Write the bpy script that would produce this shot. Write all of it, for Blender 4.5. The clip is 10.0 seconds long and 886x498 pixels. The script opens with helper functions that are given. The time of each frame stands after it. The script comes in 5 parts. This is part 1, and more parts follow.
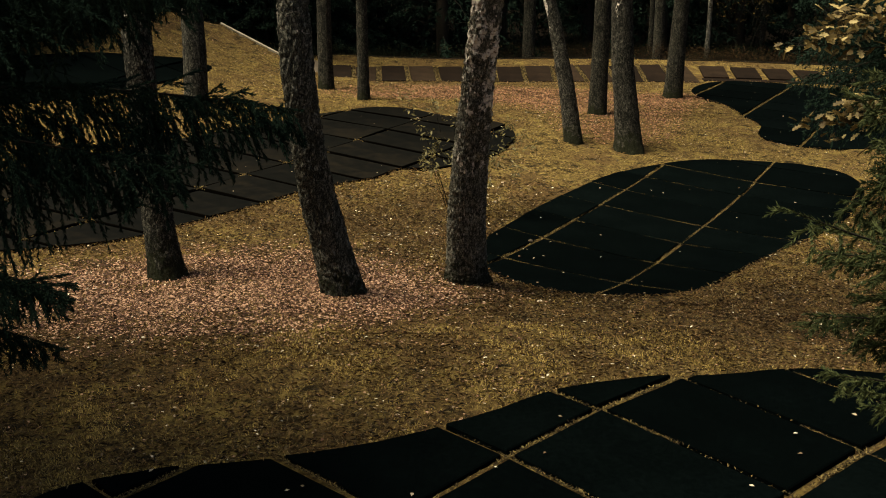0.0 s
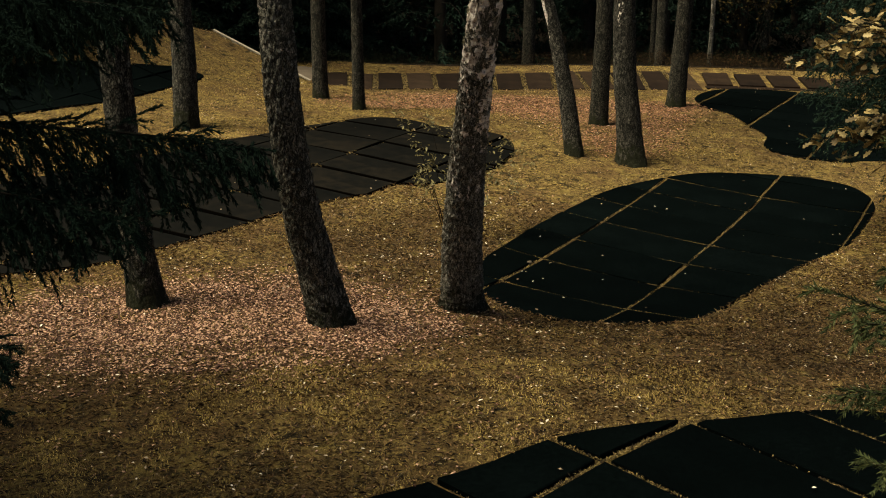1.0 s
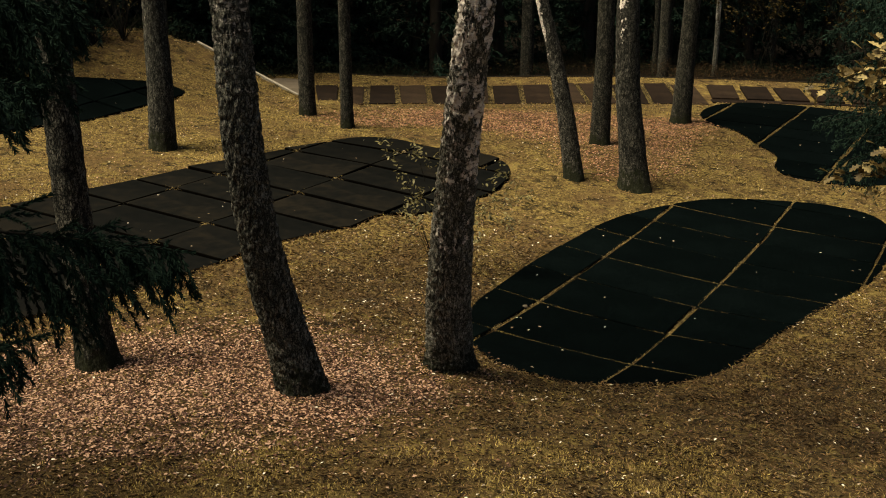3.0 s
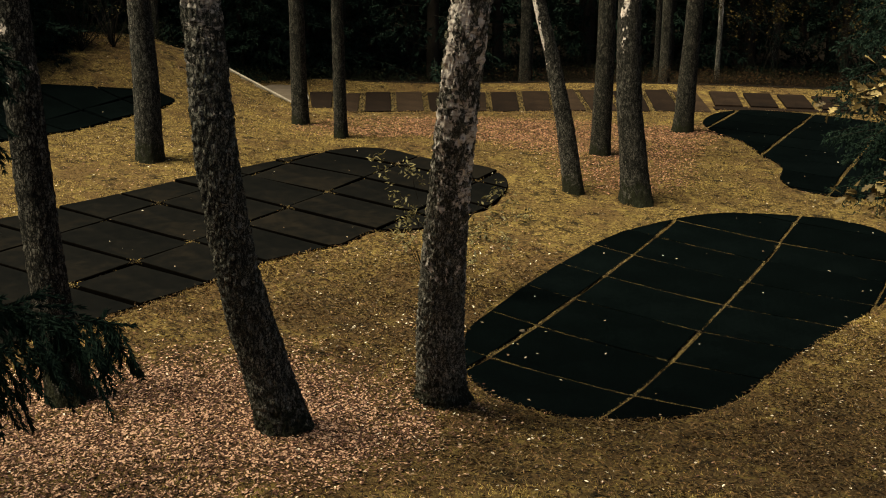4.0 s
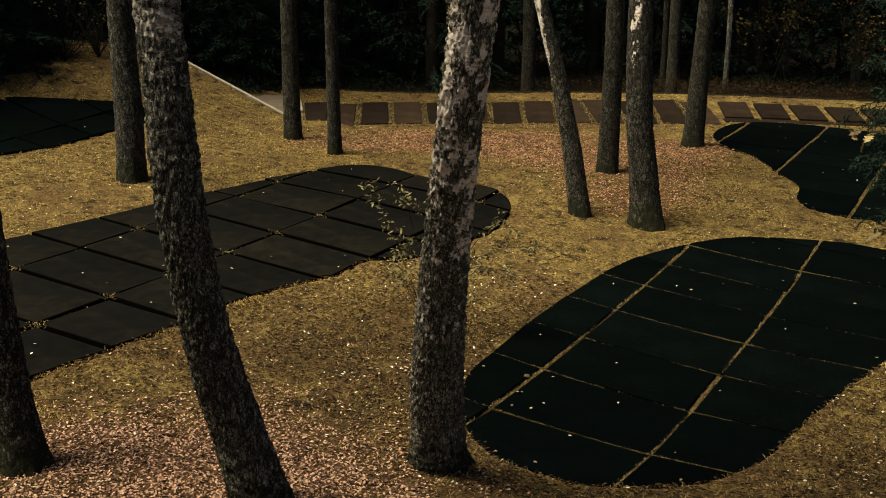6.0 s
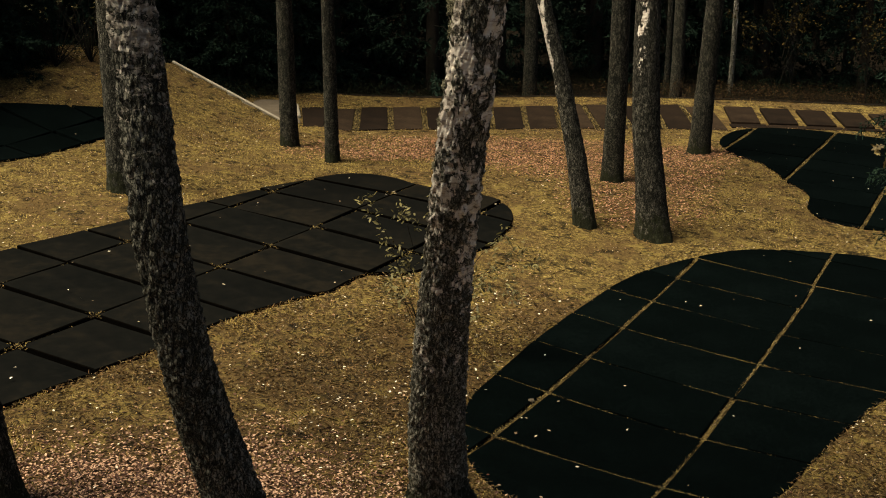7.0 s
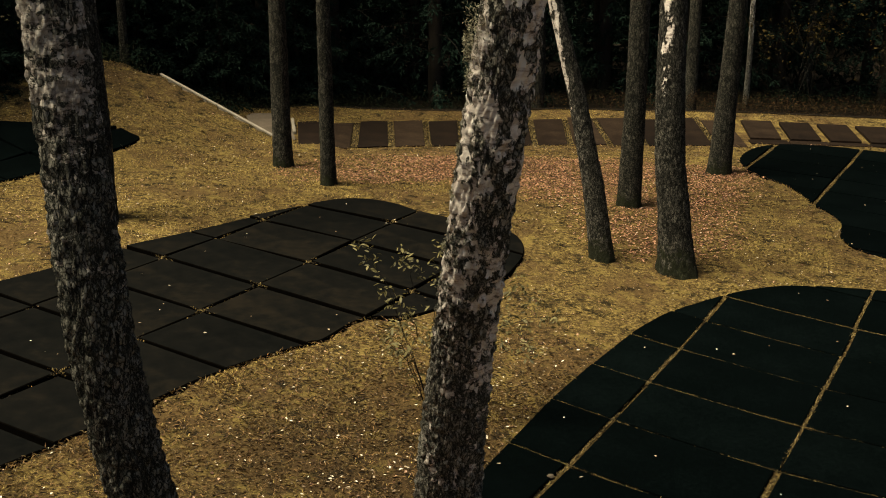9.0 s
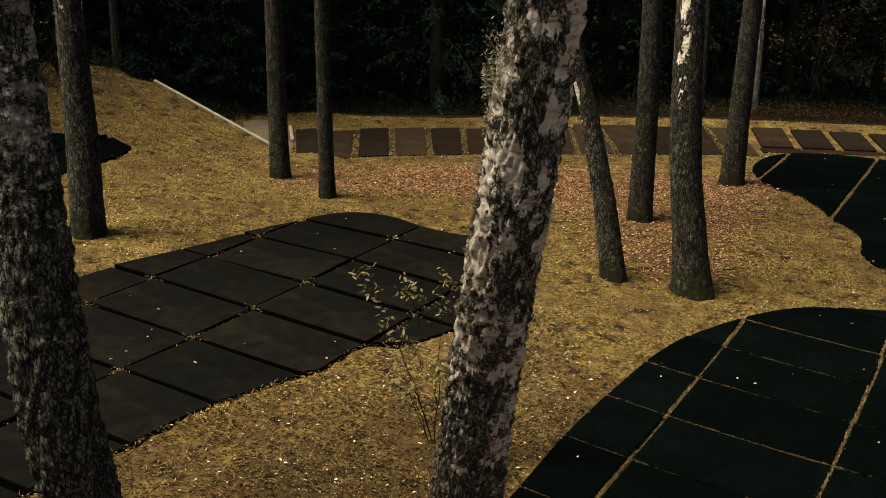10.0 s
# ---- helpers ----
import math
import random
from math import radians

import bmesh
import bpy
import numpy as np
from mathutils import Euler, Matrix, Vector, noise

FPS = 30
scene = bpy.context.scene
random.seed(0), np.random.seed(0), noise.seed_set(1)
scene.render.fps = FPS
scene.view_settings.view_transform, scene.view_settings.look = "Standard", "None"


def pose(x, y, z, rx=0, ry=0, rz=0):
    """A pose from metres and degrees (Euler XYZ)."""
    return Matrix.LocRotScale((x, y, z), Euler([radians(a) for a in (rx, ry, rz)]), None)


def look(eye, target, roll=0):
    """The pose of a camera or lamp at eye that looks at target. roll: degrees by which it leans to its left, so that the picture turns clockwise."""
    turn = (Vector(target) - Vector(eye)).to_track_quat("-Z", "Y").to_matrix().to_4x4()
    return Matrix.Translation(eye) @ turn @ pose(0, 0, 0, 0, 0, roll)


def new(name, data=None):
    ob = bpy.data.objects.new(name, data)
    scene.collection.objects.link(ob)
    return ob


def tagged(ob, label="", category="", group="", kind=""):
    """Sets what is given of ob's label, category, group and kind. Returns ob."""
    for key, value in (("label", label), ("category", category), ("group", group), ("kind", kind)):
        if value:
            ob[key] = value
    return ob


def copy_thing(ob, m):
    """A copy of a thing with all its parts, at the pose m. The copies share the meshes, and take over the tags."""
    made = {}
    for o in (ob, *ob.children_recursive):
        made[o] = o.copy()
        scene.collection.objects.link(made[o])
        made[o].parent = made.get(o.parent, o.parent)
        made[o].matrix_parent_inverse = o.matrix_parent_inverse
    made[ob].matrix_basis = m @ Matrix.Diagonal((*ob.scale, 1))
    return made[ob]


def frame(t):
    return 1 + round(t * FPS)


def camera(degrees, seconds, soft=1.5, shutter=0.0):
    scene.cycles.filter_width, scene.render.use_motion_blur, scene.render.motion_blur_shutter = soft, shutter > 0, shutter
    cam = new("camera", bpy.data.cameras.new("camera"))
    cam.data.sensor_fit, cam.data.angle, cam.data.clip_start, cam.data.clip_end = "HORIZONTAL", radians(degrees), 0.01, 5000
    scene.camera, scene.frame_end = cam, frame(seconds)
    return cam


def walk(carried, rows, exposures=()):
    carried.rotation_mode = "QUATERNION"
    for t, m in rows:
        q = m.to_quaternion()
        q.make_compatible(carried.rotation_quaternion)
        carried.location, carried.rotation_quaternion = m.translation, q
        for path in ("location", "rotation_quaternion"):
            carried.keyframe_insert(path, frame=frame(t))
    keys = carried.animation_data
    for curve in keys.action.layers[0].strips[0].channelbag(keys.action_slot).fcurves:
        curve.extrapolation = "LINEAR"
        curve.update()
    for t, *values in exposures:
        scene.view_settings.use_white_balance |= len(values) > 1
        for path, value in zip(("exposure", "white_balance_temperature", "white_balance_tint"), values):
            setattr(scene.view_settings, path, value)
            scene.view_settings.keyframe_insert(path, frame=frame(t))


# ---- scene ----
cam = camera(43.0, 10.0, soft=1.0)
METRES, EYE, TILT, LEAN, TURN = 5.8, 3.6, 6.5, 0.0, 0.0
STOPS, KELVIN, TINT = 1.0, 6680, 0
ROWS = [
    (0.0, 0.0, 0.0, 0.0, -0.1, -23.8, 0.22),
    (0.5, 0.0049, 0.0496, 0.0004, -0.09, -23.79, 0.2),
    (1.0, 0.0099, 0.1026, 0.0007, -0.09, -23.77, 0.23),
    (1.5, 0.0143, 0.1518, 0.0002, -0.09, -23.78, 0.22),
    (2.0, 0.0202, 0.2047, -0.0005, -0.08, -23.77, 0.22),
    (2.5, 0.0261, 0.2529, -0.0012, -0.08, -23.76, 0.23),
    (4.0, 0.0446, 0.3996, -0.002, -0.06, -23.76, 0.2),
    (4.5, 0.0482, 0.4422, -0.0027, -0.05, -23.75, 0.2),
    (5.0, 0.0494, 0.4857, -0.0043, -0.03, -23.75, 0.18),
    (5.5, 0.0491, 0.5262, -0.0075, -0.02, -23.74, 0.17),
    (7.0, 0.0485, 0.6565, -0.0192, -0.0, -23.71, 0.15),
    (7.5, 0.0472, 0.6973, -0.0229, 0.01, -23.7, 0.13),
    (8.0, 0.0452, 0.7484, -0.0275, 0.02, -23.67, 0.13),
    (8.5, 0.0429, 0.8083, -0.0317, 0.03, -23.66, 0.12),
    (9.0, 0.0394, 0.8779, -0.0369, 0.05, -23.66, 0.11),
    (9.5, 0.0358, 0.9379, -0.0415, 0.05, -23.67, 0.09),
    (10.0, 0.0311, 0.9951, -0.0456, 0.07, -23.68, 0.05),
]
walk(cam, [(t, pose(0, 0, EYE, TILT, LEAN, TURN) @ pose(METRES * x, METRES * y, METRES * z, 90 + pitch, roll, yaw)) for t, x, y, z, yaw, pitch, roll in ROWS],
     exposures=[(0.0, STOPS, KELVIN, TINT), (10.0, STOPS, KELVIN, TINT)])

# ---- light: a bright overcast sky over a clearing, with a veiled sun ----
SUN_HEIGHT, SUN_TURN = 63.0, 249.0      # degrees above the horizon; compass turn of the sun, clockwise from +y
world = bpy.data.worlds.new("overcast_sky")
scene.world = world
world.use_nodes = True
wn = world.node_tree.nodes
sky = wn.new("ShaderNodeTexSky")
sky.sky_type, sky.sun_disc = "NISHITA", False
sky.sun_elevation, sky.sun_rotation = radians(SUN_HEIGHT), radians(SUN_TURN)
sky.dust_density, sky.ozone_density = 4.0, 0.5
world.node_tree.links.new(sky.outputs[0], wn["Background"].inputs[0])
wn["Background"].inputs[1].default_value = 0.044
sun_way = Vector((math.sin(radians(SUN_TURN)) * math.cos(radians(SUN_HEIGHT)), math.cos(radians(SUN_TURN)) * math.cos(radians(SUN_HEIGHT)), math.sin(radians(SUN_HEIGHT))))
sun = new("sun", bpy.data.lights.new("sun", "SUN"))
sun.data.energy, sun.data.angle, sun.data.color = 5.0, radians(30), (1.0, 0.88, 0.68)
sun.matrix_world = look(sun_way * 60, (0, 0, 0))


# ---- materials ----
def material(name, colours, scale=4.0, fine=40.0, rough=0.85, bump=0.3, depth=0.01, stretch=(1, 1, 1), per="", spread=0.5, metal=0.0, spec=0.3, hard=0.25):
    """A surface of two or three colours in patches and grain; per: 'object' or 'island' varies the colour from piece to piece."""
    m = bpy.data.materials.new(name)
    m.use_nodes = True
    n, l = m.node_tree.nodes, m.node_tree.links
    b = n["Principled BSDF"]
    co = n.new("ShaderNodeTexCoord")
    mp = n.new("ShaderNodeMapping")
    mp.inputs["Scale"].default_value = stretch
    l.new(co.outputs["Object"], mp.inputs[0])
    big = n.new("ShaderNodeTexNoise")
    big.inputs["Scale"].default_value, big.inputs["Detail"].default_value = scale, 4
    small = n.new("ShaderNodeTexNoise")
    small.inputs["Scale"].default_value, small.inputs["Detail"].default_value = fine, 6
    small.inputs["Roughness"].default_value = 0.65
    for t in (big, small):
        l.new(mp.outputs[0], t.inputs["Vector"])
    mix = n.new("ShaderNodeMath")
    mix.operation = "MULTIPLY_ADD"
    mix.inputs[1].default_value = 0.55
    l.new(small.outputs[0], mix.inputs[0])
    half = n.new("ShaderNodeMath")
    half.operation = "MULTIPLY"
    half.inputs[1].default_value = 0.45
    l.new(big.outputs[0], half.inputs[0])
    l.new(half.outputs[0], mix.inputs[2])
    value = mix.outputs[0]
    if per:
        rnd = n.new("ShaderNodeObjectInfo").outputs["Random"] if per == "object" else n.new("ShaderNodeNewGeometry").outputs["Random Per Island"]
        sh = n.new("ShaderNodeMath")
        sh.operation = "MULTIPLY_ADD"
        sh.inputs[1].default_value, sh.inputs[2].default_value = spread, -spread / 2
        l.new(rnd, sh.inputs[0])
        ad = n.new("ShaderNodeMath")
        l.new(sh.outputs[0], ad.inputs[0])
        l.new(value, ad.inputs[1])
        value = ad.outputs[0]
    ramp = n.new("ShaderNodeValToRGB")
    e = ramp.color_ramp.elements
    while len(e) < len(colours):
        e.new(0.5)
    for i, c in enumerate(colours):
        e[i].position = 0.5 - hard + 2 * hard * i / (len(colours) - 1)
        e[i].color = (*c, 1)
    l.new(value, ramp.inputs[0])
    l.new(ramp.outputs[0], b.inputs["Base Color"])
    b.inputs["Roughness"].default_value, b.inputs["Metallic"].default_value = rough, metal
    b.inputs["Specular IOR Level"].default_value = spec
    bp = n.new("ShaderNodeBump")
    bp.inputs["Strength"].default_value, bp.inputs["Distance"].default_value = bump, depth
    l.new(value, bp.inputs["Height"])
    l.new(bp.outputs[0], b.inputs["Normal"])
    return m


def leaf_light(m, amount):
    """Lets light through thin leaves."""
    n, l = m.node_tree.nodes, m.node_tree.links
    b = n["Principled BSDF"]
    tr = n.new("ShaderNodeBsdfTranslucent")
    l.new(b.inputs["Base Color"].links[0].from_socket, tr.inputs[0])
    mx = n.new("ShaderNodeMixShader")
    mx.inputs[0].default_value = amount
    l.new(b.outputs[0], mx.inputs[1])
    l.new(tr.outputs[0], mx.inputs[2])
    l.new(mx.outputs[0], n["Material Output"].inputs[0])
    return m


def bark_material(name, crevice, plate_dark, plate_light, white_from=0.0, white_amount=None, cells=20.0, lichen=0.5, moss=0.0, fissure=0.12, side=None, run=(1.25, 1.25, 0.7), most=1.0):
    """Fissured bark in plates with lichen specks and dark moss about the foot, which also stands in for contact shade;
    above white_from metres paper bark breaks through in patches.
    """
    m = bpy.data.materials.new(name)
    m.use_nodes = True
    n, l = m.node_tree.nodes, m.node_tree.links
    b = n["Principled BSDF"]
    b.inputs["Roughness"].default_value, b.inputs["Specular IOR Level"].default_value = 0.95, 0.12
    co = n.new("ShaderNodeTexCoord")

    def stretched(stretch):
        mp = n.new("ShaderNodeMapping")
        mp.inputs["Scale"].default_value = stretch
        l.new(co.outputs["Object"], mp.inputs[0])
        return mp.outputs[0]

    def noise_of(scale, detail, roughness, stretch=(1, 1, 1)):
        t = n.new("ShaderNodeTexNoise")
        t.inputs["Scale"].default_value, t.inputs["Detail"].default_value, t.inputs["Roughness"].default_value = scale, detail, roughness
        l.new(stretched(stretch), t.inputs["Vector"])
        return t

    def ramp_of(socket, *stops):
        r = n.new("ShaderNodeValToRGB")
        e = r.color_ramp.elements
        while len(e) < len(stops):
            e.new(0.5)
        for k, (p, c) in enumerate(stops):
            e[k].position, e[k].color = p, (*c, 1) if isinstance(c, tuple) else (c, c, c, 1)
        l.new(socket, r.inputs[0])
        return r.outputs[0]

    def mixed(fac, a, c, way="MIX"):
        x = n.new("ShaderNodeMixRGB")
        x.blend_type = way
        for k, q in ((0, fac), (1, a), (2, c)):
            if isinstance(q, tuple):
                x.inputs[k].default_value = (*q, 1)
            elif isinstance(q, float):
                x.inputs[k].default_value = q
            else:
                l.new(q, x.inputs[k])
        return x.outputs[0]

    def sums(a, c, by=1.0):
        x = n.new("ShaderNodeMath")
        x.operation = "MULTIPLY_ADD"
        l.new(a, x.inputs[0])
        x.inputs[1].default_value = by
        l.new(c, x.inputs[2])
        return x.outputs[0]

    def scaled(a, by):
        x = n.new("ShaderNodeMath")
        x.operation = "MULTIPLY"
        l.new(a, x.inputs[0])
        x.inputs[1].default_value = by
        return x.outputs[0]

    def plates(scale, stretch, warp):
        """The gap round each plate, and a value of its own for each plate."""
        shift = n.new("ShaderNodeVectorMath")
        shift.operation = "MULTIPLY_ADD"
        shift.inputs[1].default_value = (warp, warp, warp)
        l.new(noise_of(13, 6, 0.7, stretch).outputs["Color"], shift.inputs[0])
        l.new(stretched(stretch), shift.inputs[2])
        out = []
        for feature, socket in (("DISTANCE_TO_EDGE", "Distance"), ("F1", "Color")):
            v = n.new("ShaderNodeTexVoronoi")
            v.feature = feature
            v.inputs["Scale"].default_value = scale
            l.new(shift.outputs[0], v.inputs["Vector"])
            out.append(v.outputs[socket])
        return out

    gap, own = plates(cells, (1, 1, 0.6), 0.06)
    gap_wide, _ = plates(cells * 0.36, (1, 1, 0.28), 0.2)
    deep = ramp_of(gap, (0.0, 0.0), (0.012, 0.0), (fissure, 1.0))
    cleft = ramp_of(gap_wide, (0.0, 0.0), (0.02, 0.05), (0.1, 1.0))
    grain = noise_of(150, 4, 0.7, (1, 1, 0.7)).outputs[0]
    tone = noise_of(9, 7, 0.7, (1, 1, 0.8)).outputs[0]
    value = sums(own, sums(grain, scaled(tone, 0.65), 0.7), 0.3)
    face = ramp_of(value, (0.6, crevice), (0.71, plate_dark), (0.82, tuple((p + q) / 2 for p, q in zip(plate_dark, plate_light))), (0.97, plate_light))
    colour = mixed(cleft, crevice, face)
    specks = noise_of(85, 4, 0.7, (1, 1, 0.7)).outputs[0]
    colour = mixed(ramp_of(specks, (0.67 - 0.1 * lichen, 0.0), (0.73 - 0.1 * lichen, 0.8)), colour, tuple(min(1.25 * q, 0.4) for q in plate_light))
    colour = mixed(deep, crevice, colour)
    height = sums(grain, sums(cleft, deep, 0.8), 0.3)
    sep = n.new("ShaderNodeSeparateXYZ")
    l.new(co.outputs["Object"], sep.inputs[0])
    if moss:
        # the mossy tint also paints the dark contact shade where trunk meets ground
        foot_dark = n.new("ShaderNodeMapRange")
        foot_dark.inputs["From Min"].default_value, foot_dark.inputs["From Max"].default_value = 0.0, moss
        foot_dark.inputs["To Min"].default_value, foot_dark.inputs["To Max"].default_value = 0.22, -0.25
        l.new(sep.outputs["Z"], foot_dark.inputs[0])
        green = ramp_of(sums(foot_dark.outputs[0], noise_of(13, 6, 0.7).outputs[0]), (0.5, 0.0), (0.62, 0.85))
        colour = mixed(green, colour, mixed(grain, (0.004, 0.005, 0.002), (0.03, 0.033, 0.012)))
    if white_amount is not None:
        up = n.new("ShaderNodeMapRange")
        up.inputs["From Min"].default_value, up.inputs["From Max"].default_value = white_from, white_from + 2.0
        up.inputs["To Min"].default_value, up.inputs["To Max"].default_value = -0.16, white_amount
        l.new(sep.outputs["Z"], up.inputs[0])
        spread = sums(noise_of(6.5, 9, 0.68, run).outputs[0], up.outputs[0])
        spread = sums(own, sums(deep, spread, 0.03), 0.07)
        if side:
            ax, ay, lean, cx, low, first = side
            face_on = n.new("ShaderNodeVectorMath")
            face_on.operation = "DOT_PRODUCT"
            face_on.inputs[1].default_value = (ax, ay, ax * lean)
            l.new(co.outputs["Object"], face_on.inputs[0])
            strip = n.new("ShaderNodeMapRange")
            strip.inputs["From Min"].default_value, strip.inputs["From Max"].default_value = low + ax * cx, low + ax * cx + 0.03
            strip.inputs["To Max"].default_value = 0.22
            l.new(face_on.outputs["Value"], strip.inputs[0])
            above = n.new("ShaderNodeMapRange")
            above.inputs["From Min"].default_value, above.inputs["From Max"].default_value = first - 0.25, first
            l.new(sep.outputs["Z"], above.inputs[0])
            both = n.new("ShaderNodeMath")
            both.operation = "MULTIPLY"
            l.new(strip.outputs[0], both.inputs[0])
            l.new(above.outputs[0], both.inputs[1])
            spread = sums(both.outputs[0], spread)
        streak = noise_of(13, 8, 0.72, (1.0, 1.0, 3.0)).outputs[0]
        paper = ramp_of(streak, (0.37, (0.14, 0.105, 0.085)), (0.42, (0.4, 0.325, 0.28)), (0.5, (0.62, 0.53, 0.465)), (0.6, (0.7, 0.63, 0.56)))
        shown = ramp_of(spread, (0.6, 0.0), (0.625, most))
        colour = mixed(shown, colour, paper)
        flat = mixed(shown, height, mixed(0.25, (0.9, 0.9, 0.9), streak))
        height = flat
    l.new(colour, b.inputs["Base Color"])
    bp = n.new("ShaderNodeBump")
    bp.inputs["Strength"].default_value, bp.inputs["Distance"].default_value = 1.0, 0.016
    l.new(height, bp.inputs["Height"])
    l.new(bp.outputs[0], b.inputs["Normal"])
    return m


IRON_BLACK = material("blackened_iron", ((0.000217, 0.00065, 0.00065), (0.000578, 0.0013, 0.0013), (0.00151, 0.00281, 0.00275)), 1.6, 26.0, 0.9, 0.12, 0.003, per="object", spread=0.2, spec=0.012)
IRON_BROWN = material("rusting_iron", ((0.00161, 0.00178, 0.00161), (0.0034, 0.00323, 0.00272), (0.00807, 0.00646, 0.00451)), 0.8, 5.0, 0.75, 0.1, 0.003, per="object", spread=0.12, spec=0.03, hard=0.15)
# near-black for plate sides: the shadow in the open joints, put into the colour
EDGE_SHADE = material("plate_edge_shade", ((0.0008, 0.0007, 0.0006), (0.0022, 0.0018, 0.0014)), 3.0, 20.0, 0.95, 0.1, 0.003, spec=0.0)
IRON_RED = material("red_brown_iron", ((0.0055, 0.0036, 0.0027), (0.013, 0.008, 0.0053), (0.03, 0.0192, 0.012)), 1.8, 20.0, 0.85, 0.2, 0.004, per="object", spread=0.25, spec=0.05, hard=0.2)
CONCRETE = material("weathered_concrete", ((0.13, 0.11, 0.085), (0.23, 0.195, 0.15), (0.34, 0.3, 0.24)), 5.0, 60.0, 0.9, 0.3, 0.004)
SAND = material("sandy_gravel", ((0.045, 0.033, 0.022), (0.08, 0.06, 0.041), (0.13, 0.1, 0.07)), 4.0, 120.0, 0.95, 0.5, 0.006)
BIRCH_A = bark_material("birch_bark_old", (0.0244, 0.025, 0.0195), (0.103, 0.098, 0.079), (0.202, 0.183, 0.153), 1.7, 0.07, 48, 0.0, 0.9, 0.1, None, (0.8, 0.8, 1.9), 0.6)
BIRCH_B = bark_material("birch_bark_peeling", (0.047, 0.045, 0.035), (0.179, 0.163, 0.132), (0.357, 0.322, 0.27), 0.3, 0.045, 50, 0.2, 0.65, 0.1)
BIRCH_C = bark_material("birch_bark_dark", (0.00846, 0.0082, 0.0063), (0.032, 0.03, 0.024), (0.15, 0.138, 0.113), 1.8, 0.0, 44, 0.4, 0.9, 0.13)
BIRCH_D = bark_material("birch_bark_streaked", (0.00846, 0.0078, 0.006), (0.0282, 0.0255, 0.02), (0.132, 0.119, 0.096), 2.2, -0.04, 44, 0.4, 0.9, 0.13, (-0.55, -0.83, 0.0, -0.2, 0.147, 2.35))
BIRCH_E = bark_material("birch_bark_half_white", (0.0094, 0.0087, 0.0068), (0.0376, 0.034, 0.027), (0.169, 0.153, 0.125), 2.0, -0.04, 44, 0.4, 0.8, 0.13, (-0.9, -0.43, 0.19, 0.0, 0.085, 1.5))
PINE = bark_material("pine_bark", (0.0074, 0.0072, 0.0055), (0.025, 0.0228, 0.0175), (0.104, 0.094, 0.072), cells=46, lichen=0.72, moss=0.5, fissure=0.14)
SPRUCE_BARK = material("spruce_bark", ((0.01, 0.008, 0.006), (0.025, 0.02, 0.015), (0.045, 0.036, 0.028)), 9, 60, 0.95, 0.7, 0.01, (1, 1, 0.5), spec=0.08)
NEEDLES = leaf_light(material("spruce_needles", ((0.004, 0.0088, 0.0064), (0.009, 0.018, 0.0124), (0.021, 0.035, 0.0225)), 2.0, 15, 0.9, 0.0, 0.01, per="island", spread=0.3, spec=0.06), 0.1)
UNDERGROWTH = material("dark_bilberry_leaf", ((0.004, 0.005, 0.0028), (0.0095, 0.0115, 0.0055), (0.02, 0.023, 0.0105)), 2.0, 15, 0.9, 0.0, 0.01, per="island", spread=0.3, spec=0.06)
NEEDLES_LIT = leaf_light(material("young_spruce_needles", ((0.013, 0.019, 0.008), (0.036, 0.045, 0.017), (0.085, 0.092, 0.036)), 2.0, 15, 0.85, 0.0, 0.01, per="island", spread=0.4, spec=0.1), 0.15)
OAK_LEAF = leaf_light(material("autumn_oak_leaf", ((0.058, 0.038, 0.0135), (0.18, 0.125, 0.044), (0.39, 0.29, 0.12)), 6.0, 60, 0.6, 0.1, 0.003, per="island", spread=0.6), 0.2)
SHRUB_LEAF = leaf_light(material("yellowing_shrub_leaf", ((0.054, 0.0454, 0.0173), (0.122, 0.102, 0.0389), (0.223, 0.184, 0.0778)), 6.0, 60, 0.6, 0.1, 0.003, per="island", spread=0.5), 0.25)
RUST_LEAF = leaf_light(material("withered_fern", ((0.0064, 0.0036, 0.00176), (0.0208, 0.0108, 0.00464), (0.06, 0.0336, 0.0132)), 6.0, 60, 0.85, 0.1, 0.003, per="island", spread=0.7, spec=0.1), 0.12)
GOLD_LEAF = leaf_light(material("dull_gold_leaf", ((0.00972, 0.00729, 0.00243), (0.034, 0.0243, 0.00648), (0.105, 0.0729, 0.0203)), 6.0, 60, 0.7, 0.1, 0.003, per="island", spread=0.5, spec=0.1), 0.2)
LITTER = material("fallen_leaf", ((0.0469, 0.0177, 0.00939), (0.14, 0.0625, 0.0349), (0.437, 0.26, 0.166)), 2.0, 60, 0.75, 0.1, 0.002, per="island", spread=1.0)
LITTER_RED = material("reddish_fallen_leaf", ((0.0495, 0.0193, 0.00984), (0.189, 0.0823, 0.041), (0.387, 0.202, 0.115)), 3.0, 60, 0.8, 0.1, 0.002, per="island", spread=0.8)
DEBRIS = material("brown_plant_litter", ((0.0096, 0.006, 0.0024), (0.066, 0.036, 0.0138), (0.24, 0.142, 0.0576)), 1.2, 6, 0.9, 0.0, 0.002, per="island", spread=0.6)
PALE_LEAF = material("pale_fallen_leaf", ((0.13, 0.08, 0.045), (0.4, 0.3, 0.2), (0.75, 0.65, 0.51)), 3.0, 60, 0.7, 0.1, 0.002, per="island", spread=0.6)
GRASS = material("moss_and_dry_grass", ((0.0264, 0.0167, 0.00581), (0.192, 0.128, 0.0369), (0.515, 0.368, 0.123)), 0.9, 4.5, 0.9, 0.0, 0.002, per="island", spread=0.5, spec=0.1, hard=0.17)
